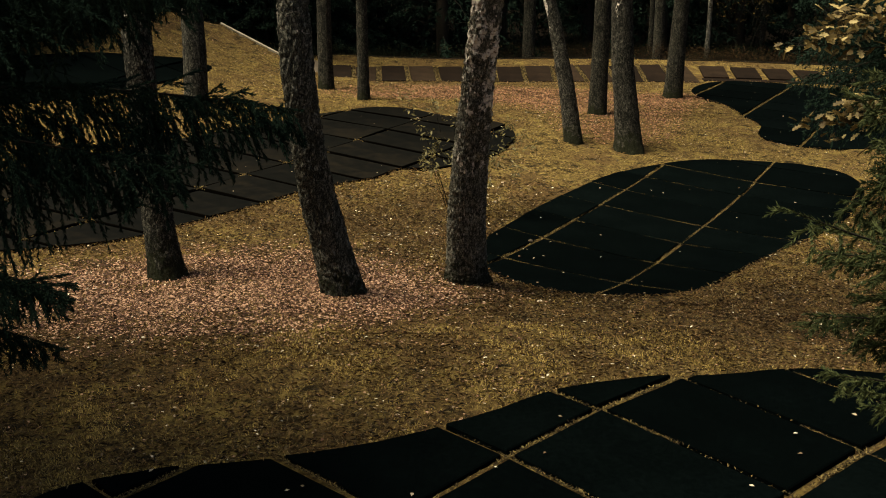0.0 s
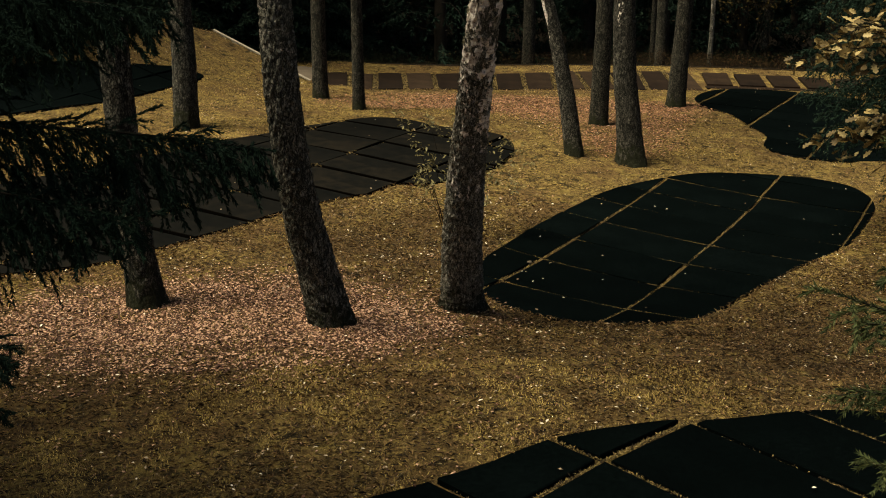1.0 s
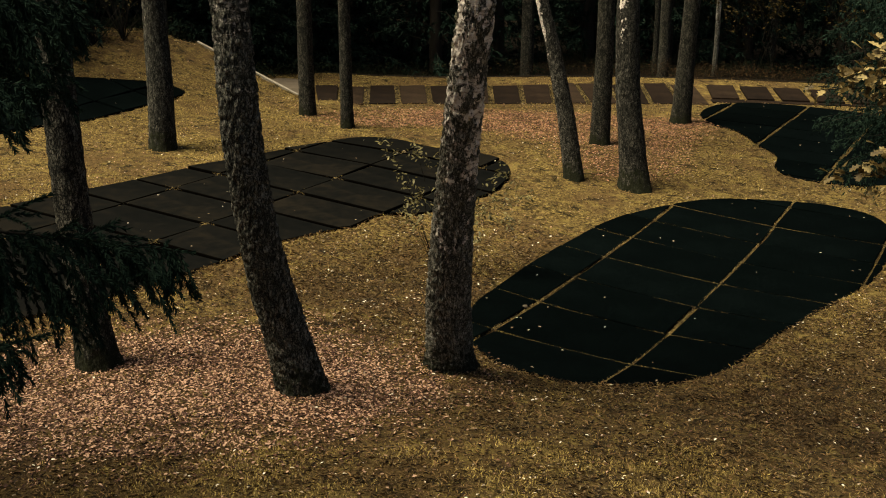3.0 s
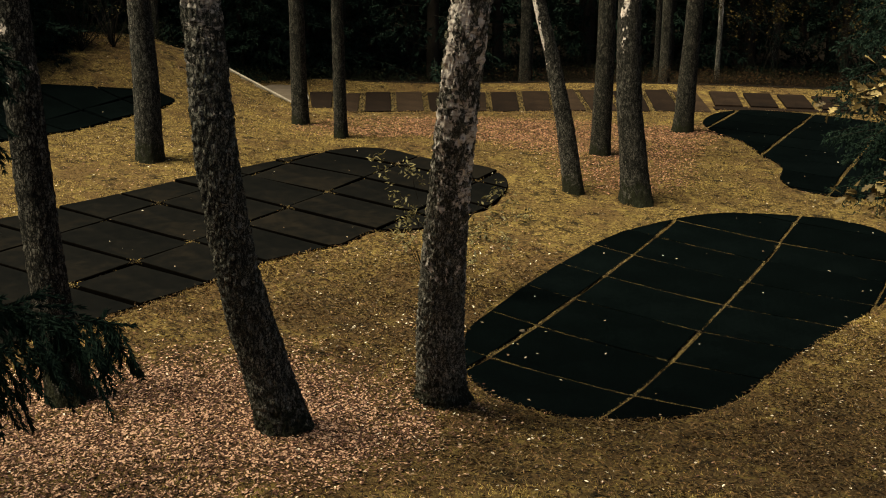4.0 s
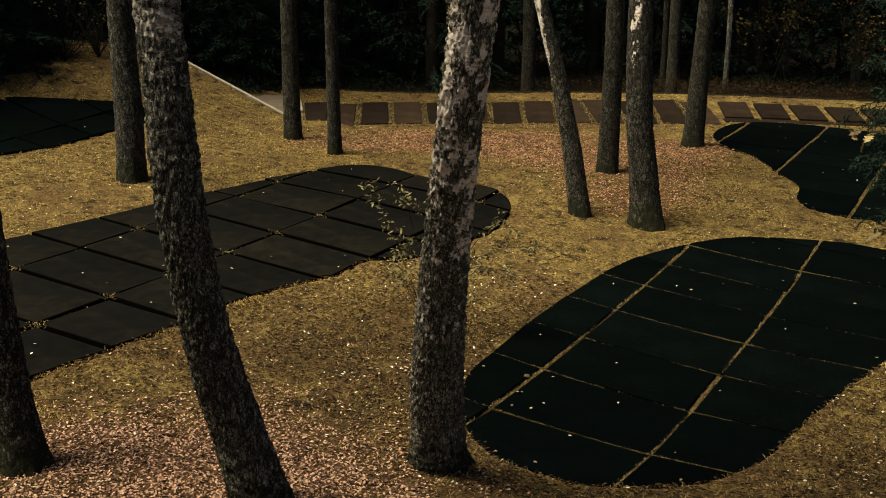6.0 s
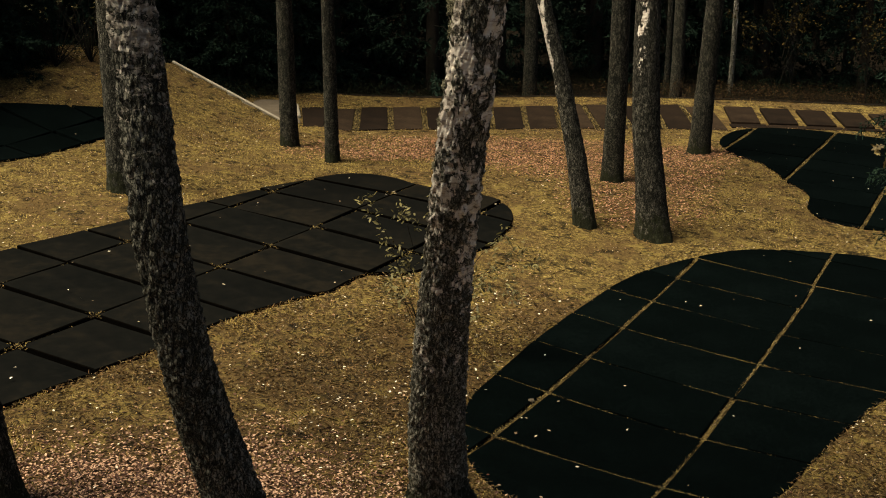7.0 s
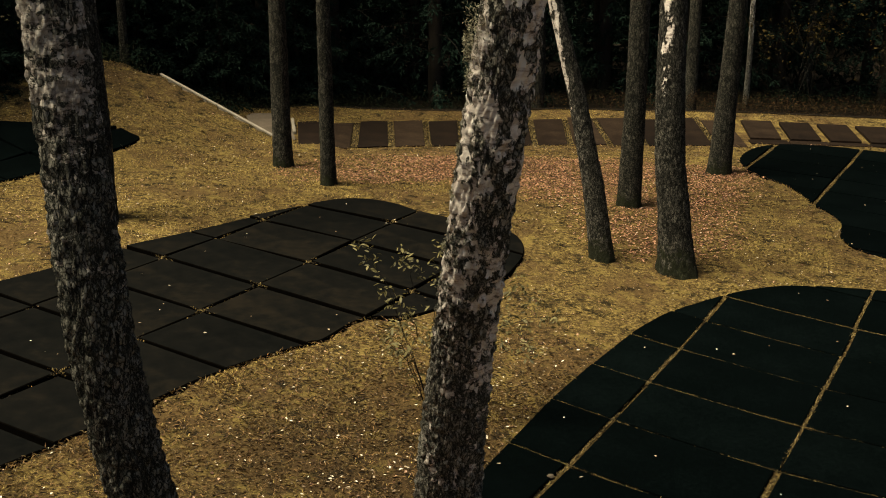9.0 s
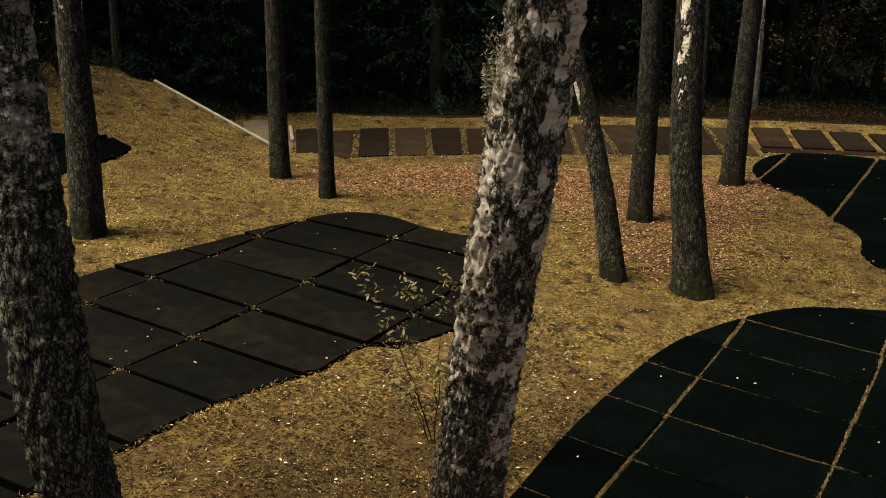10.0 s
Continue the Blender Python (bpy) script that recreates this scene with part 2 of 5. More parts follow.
STRAW = material("dry_straw", ((0.033, 0.0194, 0.0088), (0.187, 0.122, 0.0572), (0.528, 0.388, 0.204)), 0.9, 4.5, 0.85, 0.0, 0.002, per="island", spread=0.4, spec=0.15, hard=0.18)
JOINT_MOSS = material("moss_in_joints", ((0.012, 0.0075, 0.003), (0.062, 0.041, 0.014), (0.22, 0.155, 0.056)), 2.0, 30, 0.9, 0.0, 0.002, per="island", spread=0.8)
LICHEN = material("grey_green_lichen", ((0.09, 0.08, 0.05), (0.2, 0.18, 0.12), (0.34, 0.31, 0.22)), 20, 90, 0.95, 0.5, 0.005, per="island", spread=0.4)
TWIG = material("brown_twig", ((0.006, 0.0055, 0.0045), (0.02, 0.017, 0.013)), 20, 80, 0.9, 0.3, 0.002, spec=0.08)


def ground_material():
    """Mossy lawn with bare brown patches, turning into needle litter under the wood, its colour darkened for the shade
    there.
    """
    m = material("mossy_ground", ((0.012, 0.0078, 0.003), (0.115, 0.076, 0.024), (0.36, 0.255, 0.085)), 26.0, 110.0, 0.97, 1.0, 0.04, hard=0.105, spec=0.08)
    n, l = m.node_tree.nodes, m.node_tree.links
    b = n["Principled BSDF"]
    base = b.inputs["Base Color"].links[0].from_socket
    co = n.new("ShaderNodeTexCoord")
    # reddish-brown stretches, and small clumps of dark earth
    def patches(scale, detail, roughness, low, high, most, colour, below):
        t = n.new("ShaderNodeTexNoise")
        t.inputs["Scale"].default_value, t.inputs["Detail"].default_value, t.inputs["Roughness"].default_value = scale, detail, roughness
        l.new(co.outputs["Object"], t.inputs["Vector"])
        r = n.new("ShaderNodeValToRGB")
        r.color_ramp.elements[0].position, r.color_ramp.elements[1].position = low, high
        r.color_ramp.elements[1].color = (most, most, most, 1)
        l.new(t.outputs[0], r.inputs[0])
        x = n.new("ShaderNodeMixRGB")
        x.inputs[2].default_value = (*colour, 1)
        l.new(r.outputs[0], x.inputs[0])
        l.new(below, x.inputs[1])
        return x, t

    ground, ns = patches(0.75, 8, 0.7, 0.43, 0.58, 0.85, (0.088, 0.053, 0.021), base)
    # worn, nearly bare stretches: between the birches, and before the leaf litter; those at (3.5, 10) and (-3, 7.6)
    # paint in shade
    for centre, inner, outer, most in (((-0.4, 12.9, 0.0), 0.5, 2.0, 0.75), ((1.3, 9.4, 0.0), 0.5, 1.7, 0.35), ((3.5, 10.0, 0.0), 0.7, 2.2, 0.8), ((-2.0, 9.9, 0.2), 1.3, 2.3, 0.85), ((-6.3, 25.3, 1.0), 0.6, 2.0, 0.8), ((-3.0, 7.6, 0.3), 0.7, 1.7, 0.4)):
        away = n.new("ShaderNodeVectorMath")
        away.operation = "DISTANCE"
        away.inputs[1].default_value = centre
        l.new(co.outputs["Object"], away.inputs[0])
        jag = n.new("ShaderNodeMath")
        jag.operation = "MULTIPLY_ADD"
        jag.inputs[1].default_value = 3.0
        l.new(ns.outputs[0], jag.inputs[0])
        l.new(away.outputs["Value"], jag.inputs[2])
        worn_shade = n.new("ShaderNodeMapRange")
        worn_shade.inputs["From Min"].default_value, worn_shade.inputs["From Max"].default_value = inner + 1.5, outer + 1.5
        worn_shade.inputs["To Min"].default_value, worn_shade.inputs["To Max"].default_value = most, 0.0
        l.new(jag.outputs[0], worn_shade.inputs[0])
        x = n.new("ShaderNodeMixRGB")
        x.inputs[2].default_value = (0.052, 0.031, 0.0145, 1)
        l.new(worn_shade.outputs[0], x.inputs[0])
        l.new(ground.outputs[0], x.inputs[1])
        ground = x
    red, _ = patches(5.5, 8, 0.75, 0.49, 0.6, 0.75, (0.064, 0.039, 0.017), ground.outputs[0])
    tuft, _ = patches(3.1, 8, 0.72, 0.53, 0.62, 0.8, (0.19, 0.135, 0.04), red.outputs[0])
    earth, _ = patches(4.5, 8, 0.72, 0.53, 0.62, 0.92, (0.011, 0.0085, 0.0042), tuft.outputs[0])
    # needle litter of the wood, with the trees' shade put into its colour
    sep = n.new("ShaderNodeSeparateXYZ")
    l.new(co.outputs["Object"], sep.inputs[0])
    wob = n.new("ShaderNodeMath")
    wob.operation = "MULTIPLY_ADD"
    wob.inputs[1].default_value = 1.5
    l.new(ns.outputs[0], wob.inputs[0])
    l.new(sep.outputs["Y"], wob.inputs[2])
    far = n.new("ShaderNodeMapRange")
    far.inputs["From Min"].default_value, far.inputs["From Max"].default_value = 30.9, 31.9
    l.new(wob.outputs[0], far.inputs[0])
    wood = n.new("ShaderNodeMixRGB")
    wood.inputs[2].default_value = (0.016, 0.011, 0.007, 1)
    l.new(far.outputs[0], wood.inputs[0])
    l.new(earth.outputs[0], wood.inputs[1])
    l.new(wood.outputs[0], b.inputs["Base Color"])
    return m


GROUND = ground_material()
# litter colour taken down to include the shade of the wood
SHADED_FLOOR = material("shaded_needle_litter", ((0.0028, 0.0021, 0.0014), (0.0077, 0.00525, 0.00315), (0.0182, 0.0119, 0.0063)), 3.0, 40.0, 0.95, 0.8, 0.02, spec=0.08)


# ---- building helpers ----
def np_mesh(name, verts, faces, smooth=False):
    """A mesh from an array of points and an array of faces of one size."""
    verts, faces = np.asarray(verts, np.float32), np.asarray(faces, np.int32)
    me = bpy.data.meshes.new(name)
    k = faces.shape[1]
    me.vertices.add(len(verts))
    me.vertices.foreach_set("co", verts.ravel())
    me.loops.add(faces.size)
    me.loops.foreach_set("vertex_index", faces.ravel())
    me.polygons.add(len(faces))
    me.polygons.foreach_set("loop_start", np.arange(0, faces.size, k, dtype=np.int32))
    if smooth:
        me.polygons.foreach_set("use_smooth", np.ones(len(faces), bool))
    me.update(calc_edges=True)
    me.validate()
    return me


def part(name, mesh, mat, parent=None, label=""):
    if isinstance(mesh, bmesh.types.BMesh):
        bm, mesh = mesh, bpy.data.meshes.new(name)
        bm.to_mesh(mesh)
        bm.free()
    if not mesh.materials:
        mesh.materials.append(mat)
    ob = new(name, mesh)
    ob.parent = parent
    return tagged(ob, label)


def tube(points, radii, sides=6):
    """Rings of points along a line; gives points and quads."""
    p = np.asarray(points, float)
    d = np.gradient(p, axis=0)
    d /= np.linalg.norm(d, axis=1)[:, None] + 1e-9
    ref = np.where(np.abs(d[:, 2:3]) > 0.9, [[1.0, 0, 0]], [[0, 0, 1.0]])
    a = np.cross(d, ref)
    a /= np.linalg.norm(a, axis=1)[:, None]
    b = np.cross(d, a)
    th = np.linspace(0, 2 * math.pi, sides, endpoint=False)
    r = np.asarray(radii, float)[:, None, None]
    v = p[:, None] + r * (a[:, None] * np.cos(th)[None, :, None] + b[:, None] * np.sin(th)[None, :, None])
    i, j = np.meshgrid(np.arange(len(p) - 1), np.arange(sides), indexing="ij")
    f = np.stack([i * sides + j, i * sides + (j + 1) % sides, (i + 1) * sides + (j + 1) % sides, (i + 1) * sides + j], -1).reshape(-1, 4)
    return v.reshape(-1, 3), f


def joined(pieces):
    vs, fs, k = [], [], 0
    for v, f in pieces:
        vs.append(v)
        fs.append(np.asarray(f) + k)
        k += len(v)
    return np.concatenate(vs), np.concatenate(fs)


def turned(v, yaw, pitch, roll):
    """Turns sets of points (n, k, 3) by arrays of angles."""
    c, s = np.cos(roll)[:, None], np.sin(roll)[:, None]
    x, y, z = v[..., 0], v[..., 1], v[..., 2]
    y, z = y * c - z * s, y * s + z * c
    c, s = np.cos(pitch)[:, None], np.sin(pitch)[:, None]
    x, z = x * c - z * s, x * s + z * c
    c, s = np.cos(yaw)[:, None], np.sin(yaw)[:, None]
    return np.stack([x * c - y * s, x * s + y * c, z], -1)


BLADE = np.array([[0, 0, 0], [0.35, 0.3, 0.05], [0.72, 0.26, 0.06], [1, 0, 0], [0.72, -0.26, 0.06], [0.35, -0.3, 0.05]])
CHIP = np.array([[0, 0, 0], [0.42, 0.34, 0.09], [1, 0, 0], [0.42, -0.34, 0.09]])
OAK = np.array([[0, 0, 0], [0.18, 0.1, 0.02], [0.3, 0.28, 0.05], [0.42, 0.14, 0.03], [0.58, 0.36, 0.07], [0.68, 0.16, 0.03], [0.85, 0.24, 0.04], [1, 0, -0.05],
                [0.85, -0.24, 0.04], [0.68, -0.16, 0.03], [0.58, -0.36, 0.07], [0.42, -0.14, 0.03], [0.3, -0.28, 0.05], [0.18, -0.1, 0.02]])


def leaves(places, sizes, yaw, pitch, roll, shape=BLADE):
    """Folded leaves, two faces each."""
    n, k = len(places), len(shape)
    v = turned(np.repeat(shape[None], n, 0) * np.asarray(sizes)[:, None, None], yaw, pitch, roll) + np.asarray(places)[:, None]
    h = k // 2
    one = np.array([[0, *range(1, h + 1)], [0, *range(h, k)]])
    f = (np.arange(n)[:, None, None] * k + one[None]).reshape(-1, h + 1)
    return v.reshape(-1, 3), f


# ---- the lie of the land ----
SWELLS = ((-8.5, 26.5, 2.6, 1.979), (-7.5, 21.5, 3.0, 0.227), (4.0, 15.0, 2.8, -0.251), (1.0, 7.5, 2.5, 0.417), (1.5, 11.5, 1.6, -0.192),
          (-1.0, 16.5, 2.0, 0.013), (0.5, 28.5, 3.2, -0.233), (1.0, 20.0, 2.0, 0.13))
WALL_A, WALL_B = np.array((-5.05, 25.93)), np.array((-2.82, 24.98))      # the flank wall of the mound, top end and foot
WALL_TOP, WALL_FOOT = 0.93, -0.07


def crest(x):
    """The top of the grassy bank behind the row of plates, where the wood begins."""
    return np.interp(x, (-4.0, -2.5, -0.85, 0.8, 2.7, 4.0, 6.4, 9.5, 12.0), (28.5, 28.75, 29.05, 29.45, 29.8, 29.65, 29.5, 29.35, 29.2))


def land(x, y):
    x, y = np.asarray(x, float), np.asarray(y, float)
    fade = np.exp(-(np.maximum(np.hypot(x, y - 15) - 22, 0) / 25) ** 2)
    z = -0.146 + (-0.043 * x - 0.007 * (y - 15)) * fade
    d = (WALL_B - WALL_A) / np.linalg.norm(WALL_B - WALL_A)
    beyond = (x - WALL_A[0]) * -d[1] + (y - WALL_A[1]) * d[0]           # metres behind the wall
    along = (x - WALL_A[0]) * d[0] + (y - WALL_A[1]) * d[1]
    cut = np.clip((beyond - 0.02) / 0.16, 0, 1) * np.clip((along + 0.9) / 0.8, 0, 1)
    for i, (a, b, s, h) in enumerate(SWELLS):
        g = h * np.exp(-((x - a) ** 2 + (y - b) ** 2) / (2 * s * s))
        back = np.clip((y - 25.9) / 2.6, 0, 1)
        z = z + (g * (1 - cut) * (1 - 0.85 * back * back * (3 - 2 * back)) if i < 2 else g)
    z = np.where(z > 0.9, 0.9 + 0.27 * (1 - np.exp(-(z - 0.9) / 0.27)), z)      # the mound's top is flat
    front = np.clip(1 + beyond / 1.3, 0, 1) * (beyond <= 0.06) * np.clip((along + 0.8) / 0.8, 0, 1) * np.clip((3.4 - along) / 1.0, 0, 1)
    front = front * front * (3 - 2 * front)
    line = WALL_TOP + (WALL_FOOT - WALL_TOP) * np.clip(along / np.linalg.norm(WALL_B - WALL_A), 0, 1.15) - 0.025
    top = crest(x)
    bank = np.clip((y - top + 0.65) / 0.6, 0, 1) * np.clip((x + 3.6) / 1.0, 0, 1) * np.clip((13 - x) / 2, 0, 1)
    drop = np.clip((y - top - 0.05) / 1.1, 0, 1) * np.clip((x + 4.2) / 1.0, 0, 1) * np.clip((16 - x) / 3, 0, 1)
    return z * (1 - front) + line * front + 0.1 * bank - 0.38 * drop * drop * (3 - 2 * drop)


def ring(points, n=7):
    """A smooth closed outline through points."""
    p = np.array(points, float)
    out = []
    for i in range(len(p)):
        a, b, c, d = p[i - 1], p[i], p[(i + 1) % len(p)], p[(i + 2) % len(p)]
        for t in np.arange(n) / n:
            out.append(0.5 * (2 * b + (c - a) * t + (2 * a - 5 * b + 4 * c - d) * t * t + (3 * b - a - 3 * c + d) * t ** 3))
    return np.array(out)


def inside(poly, x, y):
    hit = np.zeros(np.shape(x), bool)
    for (x0, y0), (x1, y1) in zip(poly, np.roll(poly, -1, 0)):
        if y0 != y1:
            hit ^= ((y0 > y) != (y1 > y)) & (x < (x1 - x0) * (y - y0) / (y1 - y0) + x0)
    return hit


FIELD_RIGHT = ring([(0.44, 12.2), (0.5, 11.58), (0.8, 10.98), (1.2, 10.72), (1.68, 10.7), (2.2, 10.86), (2.76, 11.3), (3.2, 11.92), (3.8, 12.72), (4.54, 13.58), (5.15, 14.25), (5.75, 15.2),
                    (6.3, 16.3), (6.35, 17.2), (5.94, 17.7), (5.3, 17.9), (4.33, 17.92), (3.53, 17.53), (2.77, 16.92), (2.22, 16.23), (1.62, 15.23), (1.2, 14.45), (0.75, 13.5), (0.5, 12.9)])
FIELD_LEFT = ring([(-0.6, 16.0), (-0.05, 16.2), (0.76, 17.2), (1.12, 18.0), (1.22, 18.6), (1.12, 19.07), (0.77, 19.42), (0.29, 19.6), (-0.1, 19.88), (-0.46, 20.3), (-0.8, 20.51), (-1.07, 20.53), (-1.32, 20.42), (-1.7, 20.04),
                   (-2.3, 19.38), (-2.95, 18.58), (-3.57, 17.82), (-4.11, 17.02), (-4.65, 16.32), (-5.0, 15.88), (-5.5, 15.25), (-6.1, 14.2), (-6.3, 12.9), (-5.7, 11.7), (-4.9, 11.25), (-4.31, 11.33), (-3.45, 11.85), (-2.89, 12.68), (-2.4, 13.42), (-2.06, 14.02),
                   (-1.79, 14.42), (-1.14, 15.19), (-0.96, 15.33)], 4)
FIELD_NEAR = ring([(-2.47, 6.03), (-1.82, 6.31), (-0.81, 6.44), (0.06, 6.76), (0.8, 7.28), (1.5, 7.6), (2.0, 7.75), (2.74, 8.1), (3.4, 8.25), (4.2, 8.2), (5.1, 7.7), (5.5, 6.6), (4.8, 5.5), (3.2, 5.0),
                   (0.5, 4.8), (-1.6, 4.9), (-2.6, 5.4)])
FIELD_FAR = ring([(5.45, 24.2), (5.6, 25.1), (6.1, 26.05), (6.7, 26.45), (7.46, 26.42), (8.58, 26.0), (9.6, 25.1), (10.1, 23.2), (9.6, 20.8), (8.4, 19.3), (6.94, 18.9), (6.37, 18.93), (5.8, 19.3),
                  (5.68, 19.9), (5.96, 20.8), (5.86, 21.7), (5.86, 22.3), (5.78, 22.95), (5.5, 23.6)])
FIELD_MOUND = ring([(-6.23, 19.78), (-5.72, 20.26), (-5.1, 21.46), (-4.85, 22.0), (-4.64, 22.7), (-4.9, 23.05), (-5.55, 22.75), (-6.1, 22.5), (-6.9, 22.2), (-8.3, 21.5), (-8.9, 20.4), (-8.7, 19.1), (-7.4, 18.8)])
FIELDS = ((FIELD_RIGHT, 0.028), (FIELD_LEFT, 0.055), (FIELD_NEAR, 0.028), (FIELD_FAR, 0.028), (FIELD_MOUND, 0.05))


def row_edge(x):
    """The near edge of the far row of plates."""
    return 26.2 - 0.062 * np.minimum(np.asarray(x, float) - 3.2, 0) ** 2


def in_row(x, y):
    e = np.where(x < 6.2, row_edge(x), 26.5)
    return (x > -2.45 - 0.11 * (y - e)) & (x < 10.3) & (y > e) & (y < e + np.where(x < 6.2, 3.0, 2.4))


def fractal(x, y, per_metre, seed, octaves=4):
    """Smooth noise between 0 and 1 over the plan."""
    table = np.random.default_rng(seed + 500).random((97, 97))
    x, y = np.asarray(x, float), np.asarray(y, float)
    total, weight, norm = 0.0, 1.0, 0.0
    for k in range(octaves):
        u, v = (x + 13.7 * k) * per_metre, (y + 7.3 * k) * per_metre
        i, j = np.floor(u).astype(int), np.floor(v).astype(int)
        a, b = u - i, v - j
        a, b = a * a * (3 - 2 * a), b * b * (3 - 2 * b)
        t = lambda p, q: table[p % 97, q % 97]
        total = total + weight * ((t(i, j) * (1 - a) + t(i + 1, j) * a) * (1 - b) + (t(i, j + 1) * (1 - a) + t(i + 1, j + 1) * a) * b)
        norm, weight, per_metre = norm + weight, weight * 0.6, per_metre * 2.1
    return total / norm


def patchy(x, y, s, seed):
    return np.clip(0.5 + 2.1 * (fractal(x, y, s * 0.55, seed) - 0.5), 0, 1)


# ---- ground ----
def relief(x, y):
    """Small bumps of the turf."""
    x, y = np.asarray(x, float), np.asarray(y, float)
    wave = sum(np.sin(x * a + y * b + c) * h for a, b, c, h in ((5.1, 3.3, 0, 0.001), (-3.7, 6.1, 1, 0.001), (11.3, -7.9, 2, 0.001), (9.1, 13.7, 3, 0.001)))
    return wave + 0.02 * (fractal(x, y, 1.3, 3, 2) - 0.5)


def ground():
    xs = np.concatenate([[-900, -300, -120, -60, -35, -24, -18], np.arange(-14, 14.01, 0.14), [18, 24, 35, 60, 120, 300, 900]])
    ys = np.concatenate([[-900, -300, -120, -60, -30, -15, -8, -4], np.arange(0, 34.01, 0.14), [37, 42, 50, 70, 120, 300, 900]])
    X, Y = np.meshgrid(xs, ys)
    Z = land(X, Y)
    rough = np.random.default_rng(3).normal(0, 0.002, X.shape)
    bed = np.zeros(X.shape, bool)
    for poly, sink in FIELDS:
        m = inside(poly, X, Y)
        Z = np.where(m, Z - sink, Z)
        bed |= m
    m = in_row(X, Y)
    Z = np.where(m, Z - 0.012, Z) + np.where(bed | m, 0.3, 1.0) * (relief(X, Y) + rough)
    v = np.stack([X, Y, Z], -1).reshape(-1, 3)
    r, c = X.shape
    i, j = np.meshgrid(np.arange(r - 1), np.arange(c - 1), indexing="ij")
    k = (i * c + j).ravel()
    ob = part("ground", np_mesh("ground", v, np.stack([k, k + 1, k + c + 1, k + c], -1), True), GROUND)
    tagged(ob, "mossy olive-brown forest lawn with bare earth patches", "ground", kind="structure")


ground()


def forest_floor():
    """Needle litter under the trees, from the top of the bank into the wood, coloured dark to carry their shade."""
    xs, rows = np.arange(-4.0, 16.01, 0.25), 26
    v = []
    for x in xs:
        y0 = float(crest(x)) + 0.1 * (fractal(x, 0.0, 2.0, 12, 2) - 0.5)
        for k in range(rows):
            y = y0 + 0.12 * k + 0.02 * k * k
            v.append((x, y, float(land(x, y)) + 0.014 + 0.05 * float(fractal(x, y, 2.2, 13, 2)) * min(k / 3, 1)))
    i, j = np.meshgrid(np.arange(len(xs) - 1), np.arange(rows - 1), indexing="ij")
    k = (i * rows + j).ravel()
    tagged(part("forest_floor", np_mesh("forest_floor", np.array(v), np.stack([k, k + rows, k + rows + 1, k + 1], -1), True), SHADED_FLOOR), "needle litter darkened for the wood's shade, behind the bank", "ground", kind="structure")


forest_floor()


# ---- iron plates set into the lawn ----
def clip_to_cell(poly, u0, u1, v0, v1):
    """The part of an outline, given in the grid's own axes, that lies in one cell."""
    for axis, limit, sign in ((0, u0, 1), (0, u1, -1), (1, v0, 1), (1, v1, -1)):
        out = []
        for a, b in zip(poly, np.roll(poly, -1, 0)) if len(poly) else ():
            da, db = sign * (a[axis] - limit), sign * (b[axis] - limit)
            if da >= 0:
                out.append(a)
            if (da < 0) != (db < 0):
                out.append(a + (b - a) * da / (da - db))
        poly = np.array(out)
        if len(poly) < 3:
            return poly
    return poly


def area(p):
    x, y = p[:, 0], p[:, 1]
    return 0.5 * np.sum(x * np.roll(y, -1) - np.roll(x, -1) * y)


def plate(name, xy, lift, tilt, mat, parent, thick=0.1, shade_rim=None):
    """One plate with a worn edge, lying in the slope of the land; its sides can take a painted shadow colour."""
    if area(xy) < 0:
        xy = xy[::-1]
    keep = [i for i in range(len(xy)) if np.linalg.norm(xy[i] - xy[i - 1]) > 0.012]
    xy = xy[keep]
    if len(xy) < 3 or area(xy) < 0.015:
        return
    c = xy.mean(0)
    h = 0.25
    gx = (land(c[0] + h, c[1]) - land(c[0] - h, c[1])) / (2 * h) + tilt[0]
    gy = (land(c[0], c[1] + h) - land(c[0], c[1] - h)) / (2 * h) + tilt[1]
    n = len(xy)
    inner = xy + (c - xy) / np.maximum(np.linalg.norm(c - xy, axis=1)[:, None], 0.05) * 0.012
    z0 = float(land(*c)) + lift
    level = lambda p: 0.5 * (z0 + (p[:, 0] - c[0]) * gx + (p[:, 1] - c[1]) * gy + land(p[:, 0], p[:, 1]) + lift + (p - c) @ np.array(tilt))
    v = np.concatenate([np.c_[inner, level(inner)], np.c_[xy, level(xy) - 0.008], np.c_[xy, level(xy) - thick]])
    v[:, :2] -= c
    faces = [tuple(range(n))]
    for i in range(n):
        j = (i + 1) % n
        faces += [(i, n + i, n + j, j), (n + i, 2 * n + i, 2 * n + j, n + j)]
    me = bpy.data.meshes.new(name)
    v[:, 2] -= z0
    me.from_pydata(v.tolist(), [], faces)
    ob = part(name, me, mat, parent)
    # paint the sides dark, as if shadowed in the joint
    if shade_rim:
        me.materials.append(shade_rim)
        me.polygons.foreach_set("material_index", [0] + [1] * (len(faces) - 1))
    ob.location = (c[0], c[1], z0)


